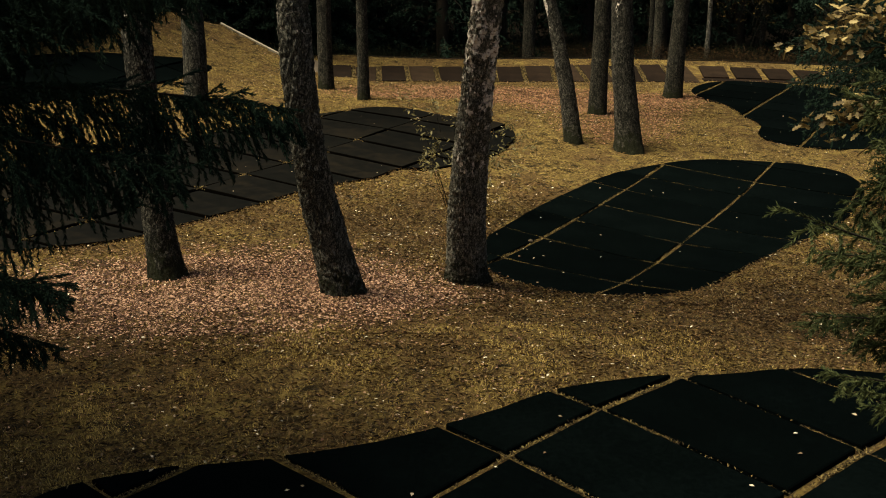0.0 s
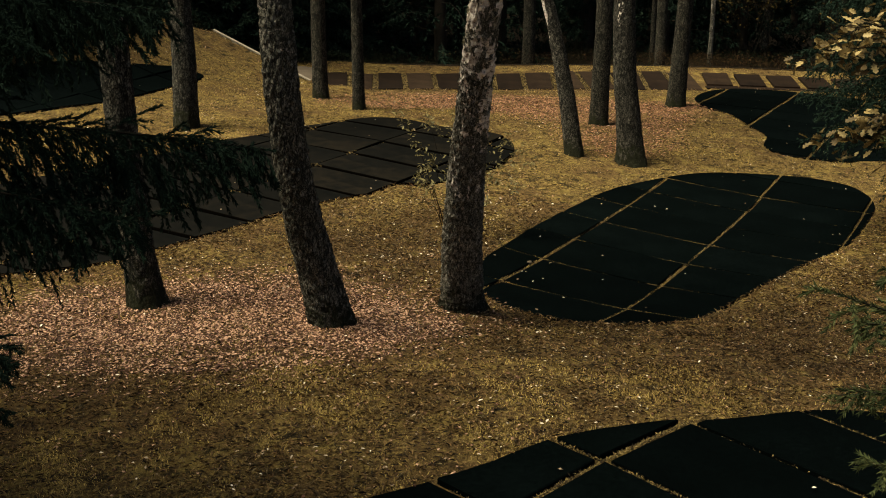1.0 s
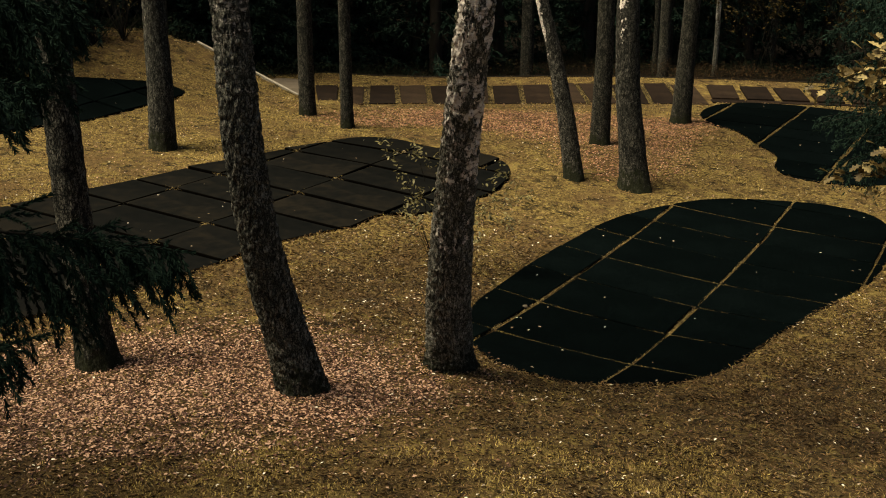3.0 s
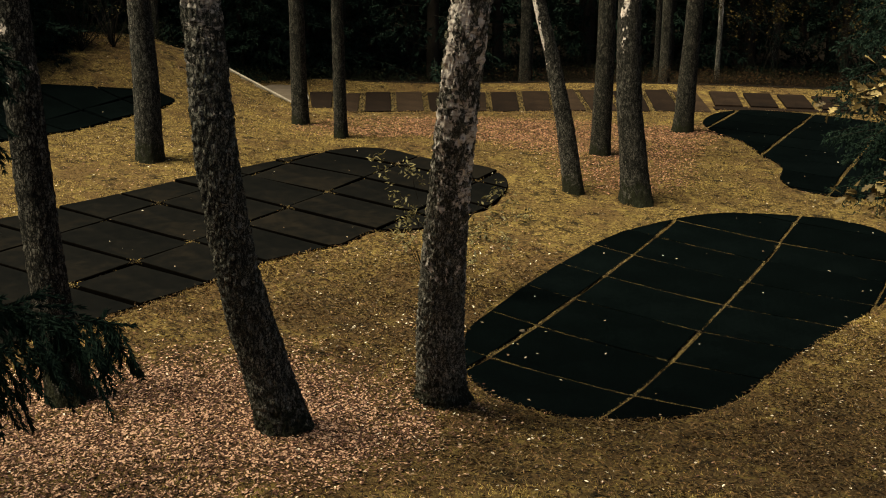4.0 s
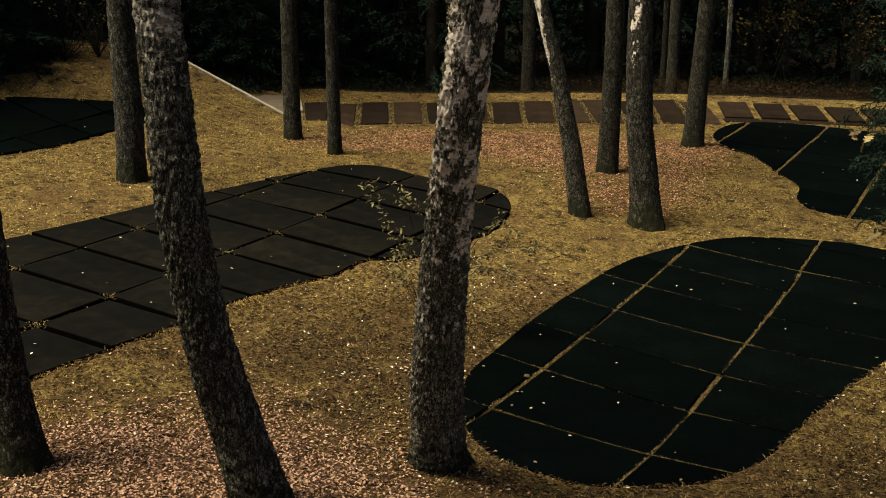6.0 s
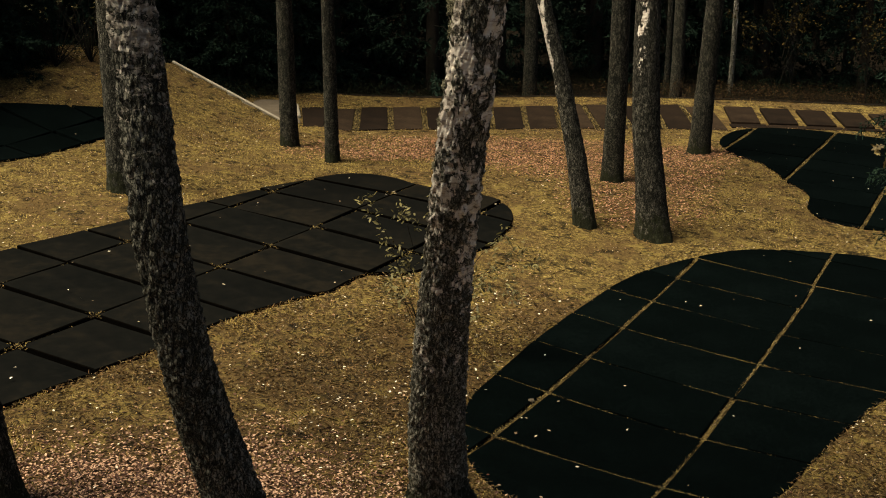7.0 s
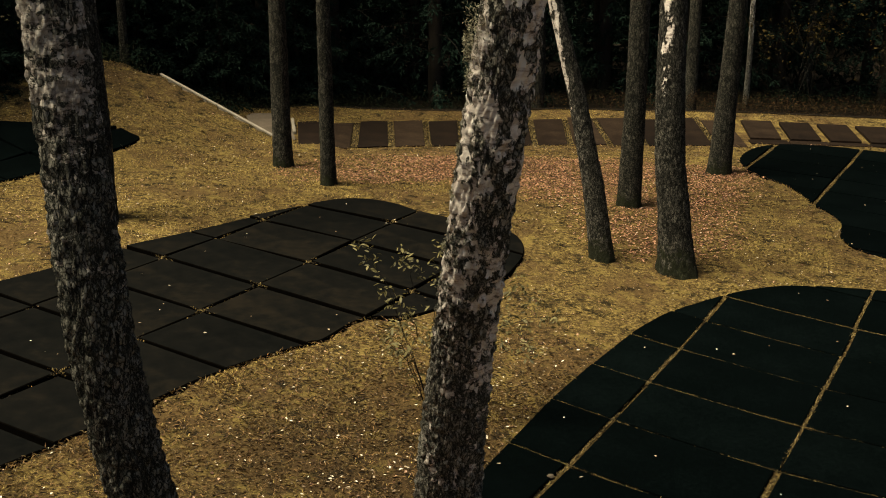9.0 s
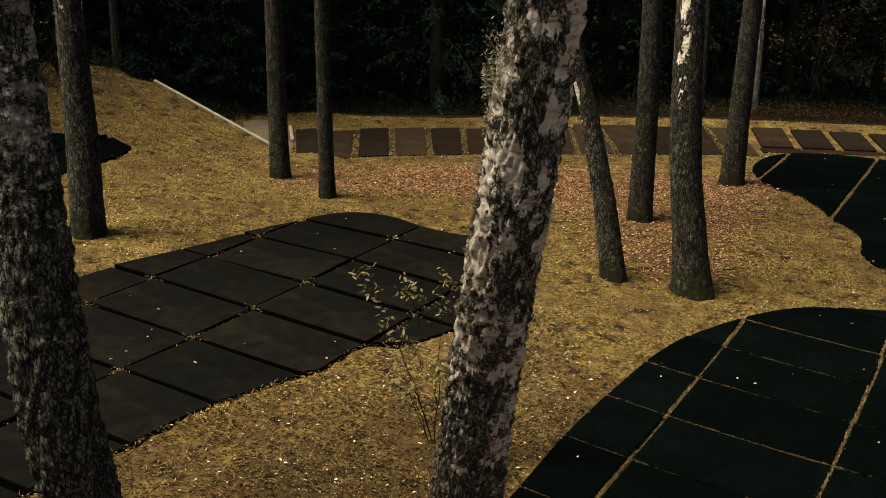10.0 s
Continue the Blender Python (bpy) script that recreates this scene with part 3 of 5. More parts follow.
def plate_field(outline, origin, along, across, gap_u, gap_v, lift, wobble, mat, label, seed, joints=None, lean=0.0, shade_rim=None):
    """A field of plates on a slightly skewed lattice, cut off along its outline; joints: uneven places of the joints along the first way."""
    rng = np.random.default_rng(seed)
    m = np.array([along, across], float).T
    uv = np.linalg.solve(m, (outline - np.array(origin)).T).T
    gap_u, gap_v = gap_u / np.linalg.norm(along), gap_v / np.linalg.norm(across)
    place = (lambda i: float(np.interp(i, *joints)) if joints[0][0] <= i <= joints[0][-1] else i + (joints[1][0] - joints[0][0] if i < joints[0][0] else joints[1][-1] - joints[0][-1])) if joints else float
    field = tagged(new("plate_field"), label, "memorial plates", kind="structure")
    for i in range(math.floor(uv[:, 0].min()) - 1, math.ceil(uv[:, 0].max()) + 1):
        for j in range(math.floor(uv[:, 1].min()), math.ceil(uv[:, 1].max())):
            e = rng.normal(0, 0.006, 4)
            p = clip_to_cell(uv, place(i) + gap_u + e[0], place(i + 1) - gap_u + e[1], j + gap_v + e[2], j + 1 - gap_v + e[3])
            if len(p) > 2:
                plate("plate", p @ m.T + origin, lift + rng.normal(0, 0.004), rng.normal(0, wobble, 2) - lean * np.array(along), mat, field, shade_rim=shade_rim)


LATTICE_RIGHT = ((0.74, 12.345), (0.4746, 0.8849), (1.257, -0.79))
LATTICE_LEFT = ((-3.494, 16.654), (0.4529, 0.8494), (1.23, -0.7564))
LATTICE_NEAR = ((0.4, 6.34), (0.669, 0.655), (1.04, -0.958))
LATTICE_FAR = ((6.33, 22.6), (0.4617, 0.887), (1.28, -0.8))
LATTICE_MOUND = ((-5.46, 22.21), (0.4529, 0.8494), (1.23, -0.7564))
JOINTS_RIGHT = ((0, 1, 2, 3, 4, 5, 6), (-0.11, 1.02, 2.04, 3.04, 4.04, 4.97, 5.83))
plate_field(FIELD_RIGHT, *LATTICE_RIGHT, 0.016, 0.018, 0.012, 0.003, IRON_BLACK, "curved field of black iron plates with mossy joints", 1, JOINTS_RIGHT)
plate_field(FIELD_LEFT, *LATTICE_LEFT, 0.019, 0.017, 0.022, 0.008, IRON_BROWN, "curved field of brown-black iron plates with open joints", 2, lean=0.016, shade_rim=EDGE_SHADE)
plate_field(FIELD_NEAR, *LATTICE_NEAR, 0.024, 0.036, 0.012, 0.004, IRON_BLACK, "curved field of black iron plates beside the lawn", 3)
plate_field(FIELD_FAR, *LATTICE_FAR, 0.014, 0.036, 0.012, 0.003, IRON_BLACK, "curved field of black iron plates near the wood", 4)
plate_field(FIELD_MOUND, *LATTICE_MOUND, 0.028, 0.028, 0.025, 0.008, IRON_BLACK, "field of black iron plates on the mound", 5)


# where the joints of the row meet its near and its far edge
ROW_JOINTS = ((-2.38, -2.78), (-1.92, -2.17), (-1.4, -1.56), (-0.74, -0.9), (-0.07, -0.18), (0.56, 0.55), (1.25, 1.33), (1.95, 2.07), (2.64, 2.83), (3.4, 3.45), (4.07, 4.22), (4.76, 5.03), (5.42, 5.66), (6.07, 6.33))


def plate_row():
    row = tagged(new("plate_row"), "long curved row of red-brown iron plates below a grassy bank", "memorial plates", kind="structure")
    rng = np.random.default_rng(6)
    for k, ((a, c), (b, d)) in enumerate(zip(ROW_JOINTS, ROW_JOINTS[1:])):
        near, far = float(row_edge((a + b) / 2)) + rng.normal(0, 0.05), 2.95 + rng.normal(0, 0.05)
        slope = (float(row_edge(b)) - float(row_edge(a))) / (b - a)
        w, h = b - a, d - c
        q = np.array([(a + 0.065, near - slope * w / 2), (b - 0.065, near + slope * w / 2), (d - 0.065, near + far + slope * h / 2), (c + 0.065, near + far - slope * h / 2)])
        plate("plate", q, 0.02, (0, 0), IRON_RED, row)
    for i in range(5):
        a = 6.28 + 0.78 * i
        q = np.array([(a, 26.98 - 0.05 * i), (a + 0.6, 26.96 - 0.05 * i), (a + 0.93, 28.9 - 0.1 * i), (a + 0.3, 28.92 - 0.1 * i)])
        plate("plate", q, 0.045, (0, 0), IRON_RED, row)
        q = np.array([(a - 0.1, 26.52), (a + 0.66, 26.5), (a + 0.7, 26.9 - 0.05 * i), (a - 0.06, 26.92 - 0.05 * i)])
        plate("plate", q, 0.015, (0, 0), IRON_RED, row)


plate_row()


# ---- the flank wall of the mound and the sandy path at its foot ----
def flank_wall():
    wall = tagged(new("flank_wall"), "low sloping concrete wall holding the end of the mound", "wall", kind="structure")
    d = (WALL_B - WALL_A) / np.linalg.norm(WALL_B - WALL_A)
    n = np.array((-d[1], d[0]))
    steps, length = 2, np.linalg.norm(WALL_B - WALL_A)

    def slab(name, z_low, z_high, w0, w1, s0, s1, mat):
        bm = bmesh.new()
        vs = []
        for s in (s0, s1):
            t = s / length
            for w in (w0, w1):
                for low in (True, False):
                    p = WALL_A + d * s + n * w
                    z = WALL_TOP + (WALL_FOOT - WALL_TOP) * t
                    vs.append(bm.verts.new((p[0], p[1], z_low if low and z_low < -0.4 else z + (z_low if low else z_high))))
        for f in ((0, 1, 3, 2), (4, 6, 7, 5), (0, 4, 5, 1), (2, 3, 7, 6), (1, 5, 7, 3), (0, 2, 6, 4)):
            bm.faces.new([vs[i] for i in f])
        bmesh.ops.recalc_face_normals(bm, faces=bm.faces)
        bmesh.ops.bevel(bm, geom=bm.edges[:], offset=0.006, segments=1, affect="EDGES")
        part(name, bm, mat, wall)

    slab("wall_body", -0.9, -0.03, 0.006, 0.064, 0.0, length, CONCRETE)
    for i in range(steps):
        slab("coping_stone", -0.026, 0.008, 0.0, 0.07, i * length / steps + 0.004, (i + 1) * length / steps - 0.004, CONCRETE)


flank_wall()


def sandy_path():
    """A patch of sand between the wall's foot and the row of plates, with a kerb stone."""
    out = ring([(-2.5, 25.2), (-2.68, 26.2), (-2.9, 27.5), (-3.25, 27.95), (-3.75, 27.6), (-3.45, 26.4), (-2.95, 25.35)], 5)
    bm = bmesh.new()
    c = out.mean(0)
    vs = [bm.verts.new((x, y, float(land(x, y)) + 0.03)) for x, y in out]
    mid = bm.verts.new((c[0], c[1], float(land(*c)) + 0.05))
    for a, b in zip(vs, vs[1:] + vs[:1]):
        bm.faces.new((a, b, mid))
    tagged(part("path", bm, SAND), "sandy grey path beside the mound wall", "path", kind="structure")
    bm = bmesh.new()
    bmesh.ops.create_cube(bm, size=1, matrix=pose(-2.72, 26.75, float(land(-2.72, 26.75)) - 0.01, 0, 0, 9) @ Matrix.Diagonal((0.06, 1.4, 0.14, 1)))
    bmesh.ops.bevel(bm, geom=bm.edges[:], offset=0.015, segments=2, affect="EDGES")
    tagged(part("kerb_stone", bm, CONCRETE), "pale concrete kerb stone at the end of the plate row", "kerb")


sandy_path()


# ---- trees on the lawn ----
def trunk_mesh(name, axis, radii, fine, sides, plates, flare, seed, height):
    """A trunk with fissured bark: axis and radii by height, sampled finely up to 4.5 m."""
    ax, hs = np.array(axis, float), np.array([p[2] for p in axis], float)
    z0 = hs[0] - 0.12
    zs = np.concatenate([np.arange(z0, min(hs[0] + 4.6, height), fine), np.linspace(hs[0] + 4.6, height, 26)[1:]])
    top = ax[-1] - ax[-2]
    top /= top[2]
    cx, cy = np.interp(zs, hs, ax[:, 0]), np.interp(zs, hs, ax[:, 1])
    over = np.maximum(zs - hs[-1], 0)
    bend = 3.0 * (1 - np.exp(-over / 3.0))
    cx, cy = cx + top[0] * bend, cy + top[1] * bend
    k = np.ones(5) / 5
    pad = lambda q: np.convolve(np.pad(q, 2, mode="edge"), k, "valid")
    cx, cy = pad(cx), pad(cy)
    r = np.interp(zs, hs, radii)
    r = np.where(zs > hs[-1], radii[-1] * np.clip(1 - (zs - hs[-1]) / (height - hs[-1]) * 0.8, 0.15, 1), r)
    th = np.linspace(0, 2 * math.pi, sides, endpoint=False)
    verts = []
    for z, x, y, q in zip(zs, cx, cy, r):
        up = z - hs[0]
        for t in th:
            ct, st = math.cos(t), math.sin(t)
            root = flare * math.exp(-max(up, 0) / 0.13) * (0.55 + 0.45 * math.sin(5 * t + seed) * math.sin(2 * t + 1.3 * seed))
            cell = noise.voronoi(Vector((ct * q * 34 + seed * 7, st * q * 34, z * 17)))[0]
            b = noise.noise(Vector((ct * q * 50, st * q * 50 + seed * 5, z * 22)))
            w = noise.noise(Vector((ct * 0.8 + seed, st * 0.8, z * 0.9)))
            ridge = 1.4 * min((cell[1] - cell[0]) / 0.35, 1.0) - 0.7
            rad = q * (1 + 0.05 * w) + root + plates * (ridge * 0.5 + b * 0.7)
            verts.append((x + rad * ct, y + rad * st, z))
    n, s = len(zs), sides
    i, j = np.meshgrid(np.arange(n - 1), np.arange(s), indexing="ij")
    f = np.stack([i * s + j, i * s + (j + 1) % s, (i + 1) * s + (j + 1) % s, (i + 1) * s + j], -1).reshape(-1, 4)
    v = np.array(verts)
    v -= ax[0]
    return np_mesh(name, v, f, True), np.c_[cx, cy, zs] - ax[0]


def crown_parts(line, height, reach, leaf, mat, tree, rng, low, count):
    """Limbs that rise from the trunk's upper part, and a loose crown of leaf clumps on them."""
    limbs, spots = [], []
    for i in range(count):
        h = height * (low + (0.97 - low) * (i + rng.random()) / count)
        o = np.array([np.interp(h, line[:, 2], line[:, c]) for c in range(3)])
        a, r = i * 2.4 + rng.random(), reach * (1.15 - 0.8 * (h / height - low) / (1 - low)) * rng.uniform(0.7, 1.1)
        tip = o + (math.cos(a) * r, math.sin(a) * r, r * rng.uniform(0.2, 0.7))
        t = np.linspace(0, 1, 6)[:, None]
        p = o + (tip - o) * t + np.array((0, 0, 0.25 * r)) * np.sin(t * math.pi)
        limbs.append(tube(p, np.linspace(0.045, 0.008, 6), 5))
        for _ in range(9):
            spots.append(p[rng.integers(2, 6)] + rng.normal(0, 0.28 + 0.08 * r, 3))
    v, f = joined(limbs)
    tagged(part("branchwork", np_mesh("branchwork", v, f, True), TWIG, tree), kind="stuff")
    c = np.repeat(np.array(spots), 9, 0) + rng.normal(0, 0.2, (len(spots) * 9, 3))
    n = len(c)
    v, f = leaves(c, rng.uniform(0.7, 1.3, n) * leaf, rng.uniform(0, 6.3, n), rng.normal(0.5, 0.6, n), rng.normal(0, 0.8, n))
    tagged(part("crown", np_mesh("crown", v, f), mat, tree), kind="stuff")


def lawn_tree(name, label, category, axis, radii, mat, leaf_mat, fine=0.045, sides=44, plates=0.012, flare=0.07, seed=1, height=12.0, leaf=0.09, reach=1.8):
    tree = tagged(new(name), label, category, group="trees on the lawn")
    tree.location = axis[0]
    rng = np.random.default_rng(seed)
    me, line = trunk_mesh("trunk", axis, radii, fine, sides, plates, flare, seed, height)
    part("trunk", me, mat, tree)
    crown_parts(line, height - axis[0][2], reach, leaf * reach / 1.8, leaf_mat, tree, rng, 0.6, round(15 * (reach / 1.8) ** 2))
    return tree


LEANING = [(-0.915, 9.95, -0.02), (-0.977, 9.915, 0.3), (-1.035, 9.87, 0.6), (-1.112, 9.77, 1.0), (-1.155, 9.64, 1.4), (-1.189, 9.55, 1.8), (-1.214, 9.475, 2.2), (-1.225, 9.435, 2.6), (-1.232, 9.42, 3.0), (-1.25, 9.41, 3.4)], (0.192, 0.19, 0.178, 0.166, 0.146, 0.138, 0.14, 0.131, 0.12, 0.118)
RUGGED = [(0.239, 10.867, -0.13), (0.236, 10.692, 0.25), (0.232, 10.523, 0.62), (0.245, 10.347, 1.0), (0.268, 10.124, 1.5), (0.308, 9.874, 2.0), (0.351, 9.6, 2.5), (0.405, 9.37, 3.0), (0.45, 9.25, 3.4)], (0.185, 0.192, 0.184, 0.172, 0.157, 0.14, 0.13, 0.124, 0.118)
lawn_tree("birch_tree", "old leaning birch with thick fissured bark and pale peeling patches", "tree", *LEANING, BIRCH_A, SHRUB_LEAF, 0.016, 124, 0.02, 0.105, 2, reach=2.2)
lichen_birch = lawn_tree("birch_tree", "old birch with rugged bark, white patches and a lichen tuft", "tree", *RUGGED, BIRCH_B, SHRUB_LEAF, 0.016, 124, 0.02, 0.095, 3, reach=2.2)
lawn_tree("birch_tree", "dark-barked birch standing in fallen leaves", "tree", [(-2.71, 10.5, 0.04), (-2.76, 10.5, 0.6), (-2.8, 10.5, 1.4), (-2.82, 10.5, 2.6)], (0.17, 0.148, 0.138, 0.13), BIRCH_C, SHRUB_LEAF, 0.03, 64, 0.012, 0.06, 4)
lawn_tree("birch_tree", "lichen-speckled dark birch below the mound", "tree", [(-4.18, 18.95, 0.05), (-4.14, 18.95, 1.2), (-4.15, 18.92, 2.9)], (0.205, 0.19, 0.155), BIRCH_C, SHRUB_LEAF, 0.04, 56, 0.014, 0.05, 5)
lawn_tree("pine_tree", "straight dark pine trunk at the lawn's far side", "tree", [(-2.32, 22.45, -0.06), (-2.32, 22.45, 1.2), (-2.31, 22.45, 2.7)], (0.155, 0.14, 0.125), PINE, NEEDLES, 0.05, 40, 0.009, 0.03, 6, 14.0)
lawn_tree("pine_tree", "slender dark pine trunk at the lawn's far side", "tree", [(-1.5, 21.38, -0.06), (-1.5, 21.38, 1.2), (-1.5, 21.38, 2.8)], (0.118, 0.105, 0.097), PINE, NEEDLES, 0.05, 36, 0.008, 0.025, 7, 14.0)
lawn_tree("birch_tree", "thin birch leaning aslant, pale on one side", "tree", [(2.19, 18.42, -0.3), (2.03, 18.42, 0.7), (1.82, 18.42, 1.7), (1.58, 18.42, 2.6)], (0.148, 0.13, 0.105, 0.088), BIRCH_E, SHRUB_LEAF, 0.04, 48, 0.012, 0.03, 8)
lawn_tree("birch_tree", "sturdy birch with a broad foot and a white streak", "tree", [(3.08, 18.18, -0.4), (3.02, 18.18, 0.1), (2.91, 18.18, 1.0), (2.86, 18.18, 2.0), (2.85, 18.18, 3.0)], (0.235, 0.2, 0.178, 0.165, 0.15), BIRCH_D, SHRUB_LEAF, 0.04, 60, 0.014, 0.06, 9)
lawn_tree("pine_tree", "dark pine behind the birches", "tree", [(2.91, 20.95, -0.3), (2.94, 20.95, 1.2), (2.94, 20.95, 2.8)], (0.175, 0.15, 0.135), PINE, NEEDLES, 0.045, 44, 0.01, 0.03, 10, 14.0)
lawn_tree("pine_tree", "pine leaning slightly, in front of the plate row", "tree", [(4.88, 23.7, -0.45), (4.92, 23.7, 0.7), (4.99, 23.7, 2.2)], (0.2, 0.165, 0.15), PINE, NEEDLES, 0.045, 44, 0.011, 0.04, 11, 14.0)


def lichen_tufts(tree, axis, radii, spots, seed):
    """Bushy lichen on a trunk: tufts at (height, turn in degrees, size)."""
    rng = np.random.default_rng(seed)
    ax = np.array(axis) - np.array(axis[0])
    for h, turn, size in spots:
        h -= axis[0][2]
        c = np.array([np.interp(h, ax[:, 2], ax[:, k]) for k in range(3)])
        r = np.interp(h, ax[:, 2], radii)
        n = int(520 * (size / 0.08) ** 1.5) + 40
        a = radians(turn) + rng.normal(0, size / r * 0.55, n)
        out = r + rng.random(n) * size * 0.55
        p = np.c_[c[0] + np.cos(a) * out, c[1] + np.sin(a) * out, h + rng.normal(0, size * 0.6, n)]
        v, f = leaves(p, rng.uniform(0.006, 0.018, n), a + rng.normal(0, 0.7, n), rng.normal(0.2, 0.7, n), rng.normal(0, 0.8, n), BLADE * (1, 0.45, 1))
        tagged(part("lichen_tuft", np_mesh("lichen_tuft", v, f), LICHEN, tree), "bushy grey-green lichen", kind="stuff")


lichen_tufts(lichen_birch, *RUGGED,
             [(3.46, 190, 0.06), (3.56, 225, 0.07), (3.34, 195, 0.035), (3.05, 188, 0.02), (2.85, 190, 0.02), (2.6, 185, 0.02), (3.6, 280, 0.05)], 130)

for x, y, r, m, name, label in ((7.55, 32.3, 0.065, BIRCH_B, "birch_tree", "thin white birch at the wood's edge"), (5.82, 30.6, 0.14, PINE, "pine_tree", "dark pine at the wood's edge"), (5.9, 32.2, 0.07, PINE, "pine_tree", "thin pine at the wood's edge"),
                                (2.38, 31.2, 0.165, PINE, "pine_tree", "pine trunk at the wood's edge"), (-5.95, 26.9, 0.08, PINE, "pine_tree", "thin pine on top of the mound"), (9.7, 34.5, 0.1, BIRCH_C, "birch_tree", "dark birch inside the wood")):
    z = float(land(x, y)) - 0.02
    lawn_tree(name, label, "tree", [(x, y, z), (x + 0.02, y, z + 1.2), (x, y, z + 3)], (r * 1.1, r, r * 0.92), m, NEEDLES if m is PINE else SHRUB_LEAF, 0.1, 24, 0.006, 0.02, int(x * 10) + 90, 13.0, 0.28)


# ---- spruces ----
def needled(starts, ways, lengths, sag, spacing, size, width, rng):
    """Needles all along twigs that sag under their weight: narrow triangles."""
    starts, ways, lengths, sag = (np.asarray(q, float) for q in (starts, ways, lengths, sag))
    count = np.maximum((lengths / spacing).astype(int), 3)
    w = np.repeat(np.arange(len(starts)), count)
    s = rng.random(len(w)) * lengths[w]
    d = ways[w].copy()
    p = starts[w] + d * s[:, None]
    p[:, 2] -= sag[w] * s * s
    d[:, 2] -= 2 * sag[w] * s
    d /= np.linalg.norm(d, axis=1)[:, None]
    side = np.cross(d, rng.normal(0, 1, (len(w), 3)))
    side /= np.linalg.norm(side, axis=1)[:, None] + 1e-9
    nd = d * 0.8 + side * 0.55
    cross = np.cross(nd, rng.normal(0, 1, (len(w), 3)))
    cross *= width / (np.linalg.norm(cross, axis=1)[:, None] + 1e-9)
    ln = size * rng.uniform(0.7, 1.2, len(w))[:, None]
    v = np.stack([p - cross, p + cross, p + nd * ln], 1).reshape(-1, 3)
    return v, np.arange(len(w) * 3).reshape(-1, 3)


def bough(o, tip, rise, hang, rng, twigs, droop, wood, tw, rings=12, sides=5):
    """One bough from o to tip: its line of wood, and the hanging side twigs added to tw."""
    o, tip = np.array(o, float), np.array(tip, float)
    t = np.linspace(0, 1, 12)[:, None]
    p = o + (tip - o) * t + np.array((0, 0, rise)) * np.sin(t * math.pi)
    length = np.linalg.norm(tip - o)
    k = np.linspace(0, 11, rings).round().astype(int)
    wood.append(tube(p[k], np.linspace(0.004 + 0.005 * length, 0.002, rings), sides))
    out = (tip - o) / length
    flat = np.cross(out, (0, 0, 1.0))
    flat /= np.linalg.norm(flat) + 1e-9
    for i in range(twigs):
        u = 0.12 + 0.88 * (i + rng.random()) / twigs
        q = np.array([np.interp(u, t[:, 0], p[:, c]) for c in range(3)])
        sgn = 1 if i % 2 else -1
        way = out * rng.uniform(0.15, 0.8) + flat * sgn * rng.uniform(0.2, 1.0) * max(0.5, 1 - hang * 0.6) + np.array((0, 0, -1.0)) * hang * rng.uniform(-0.15, 1.5)
        way /= np.linalg.norm(way)
        ln = length * 0.3 * (1.12 - u) * rng.uniform(0.3, 1.35) + 0.06
        tw.append((q, way, ln, droop * rng.uniform(0.5, 1.5)))
        for _ in range(2):
            s = ln * rng.uniform(0.25, 0.85)
            q2 = q + way * s - np.array((0, 0, 1)) * droop * s * s
            w2 = way * 0.7 + rng.normal(0, 0.5, 3) + np.array((0, 0, -0.5 * hang))
            tw.append((q2, w2 / np.linalg.norm(w2), ln * rng.uniform(0.3, 0.6), droop))
    tw.append((p[-3], (p[-1] - p[-3]) / np.linalg.norm(p[-1] - p[-3]), np.linalg.norm(p[-1] - p[-3]) + 0.05, 0.0))


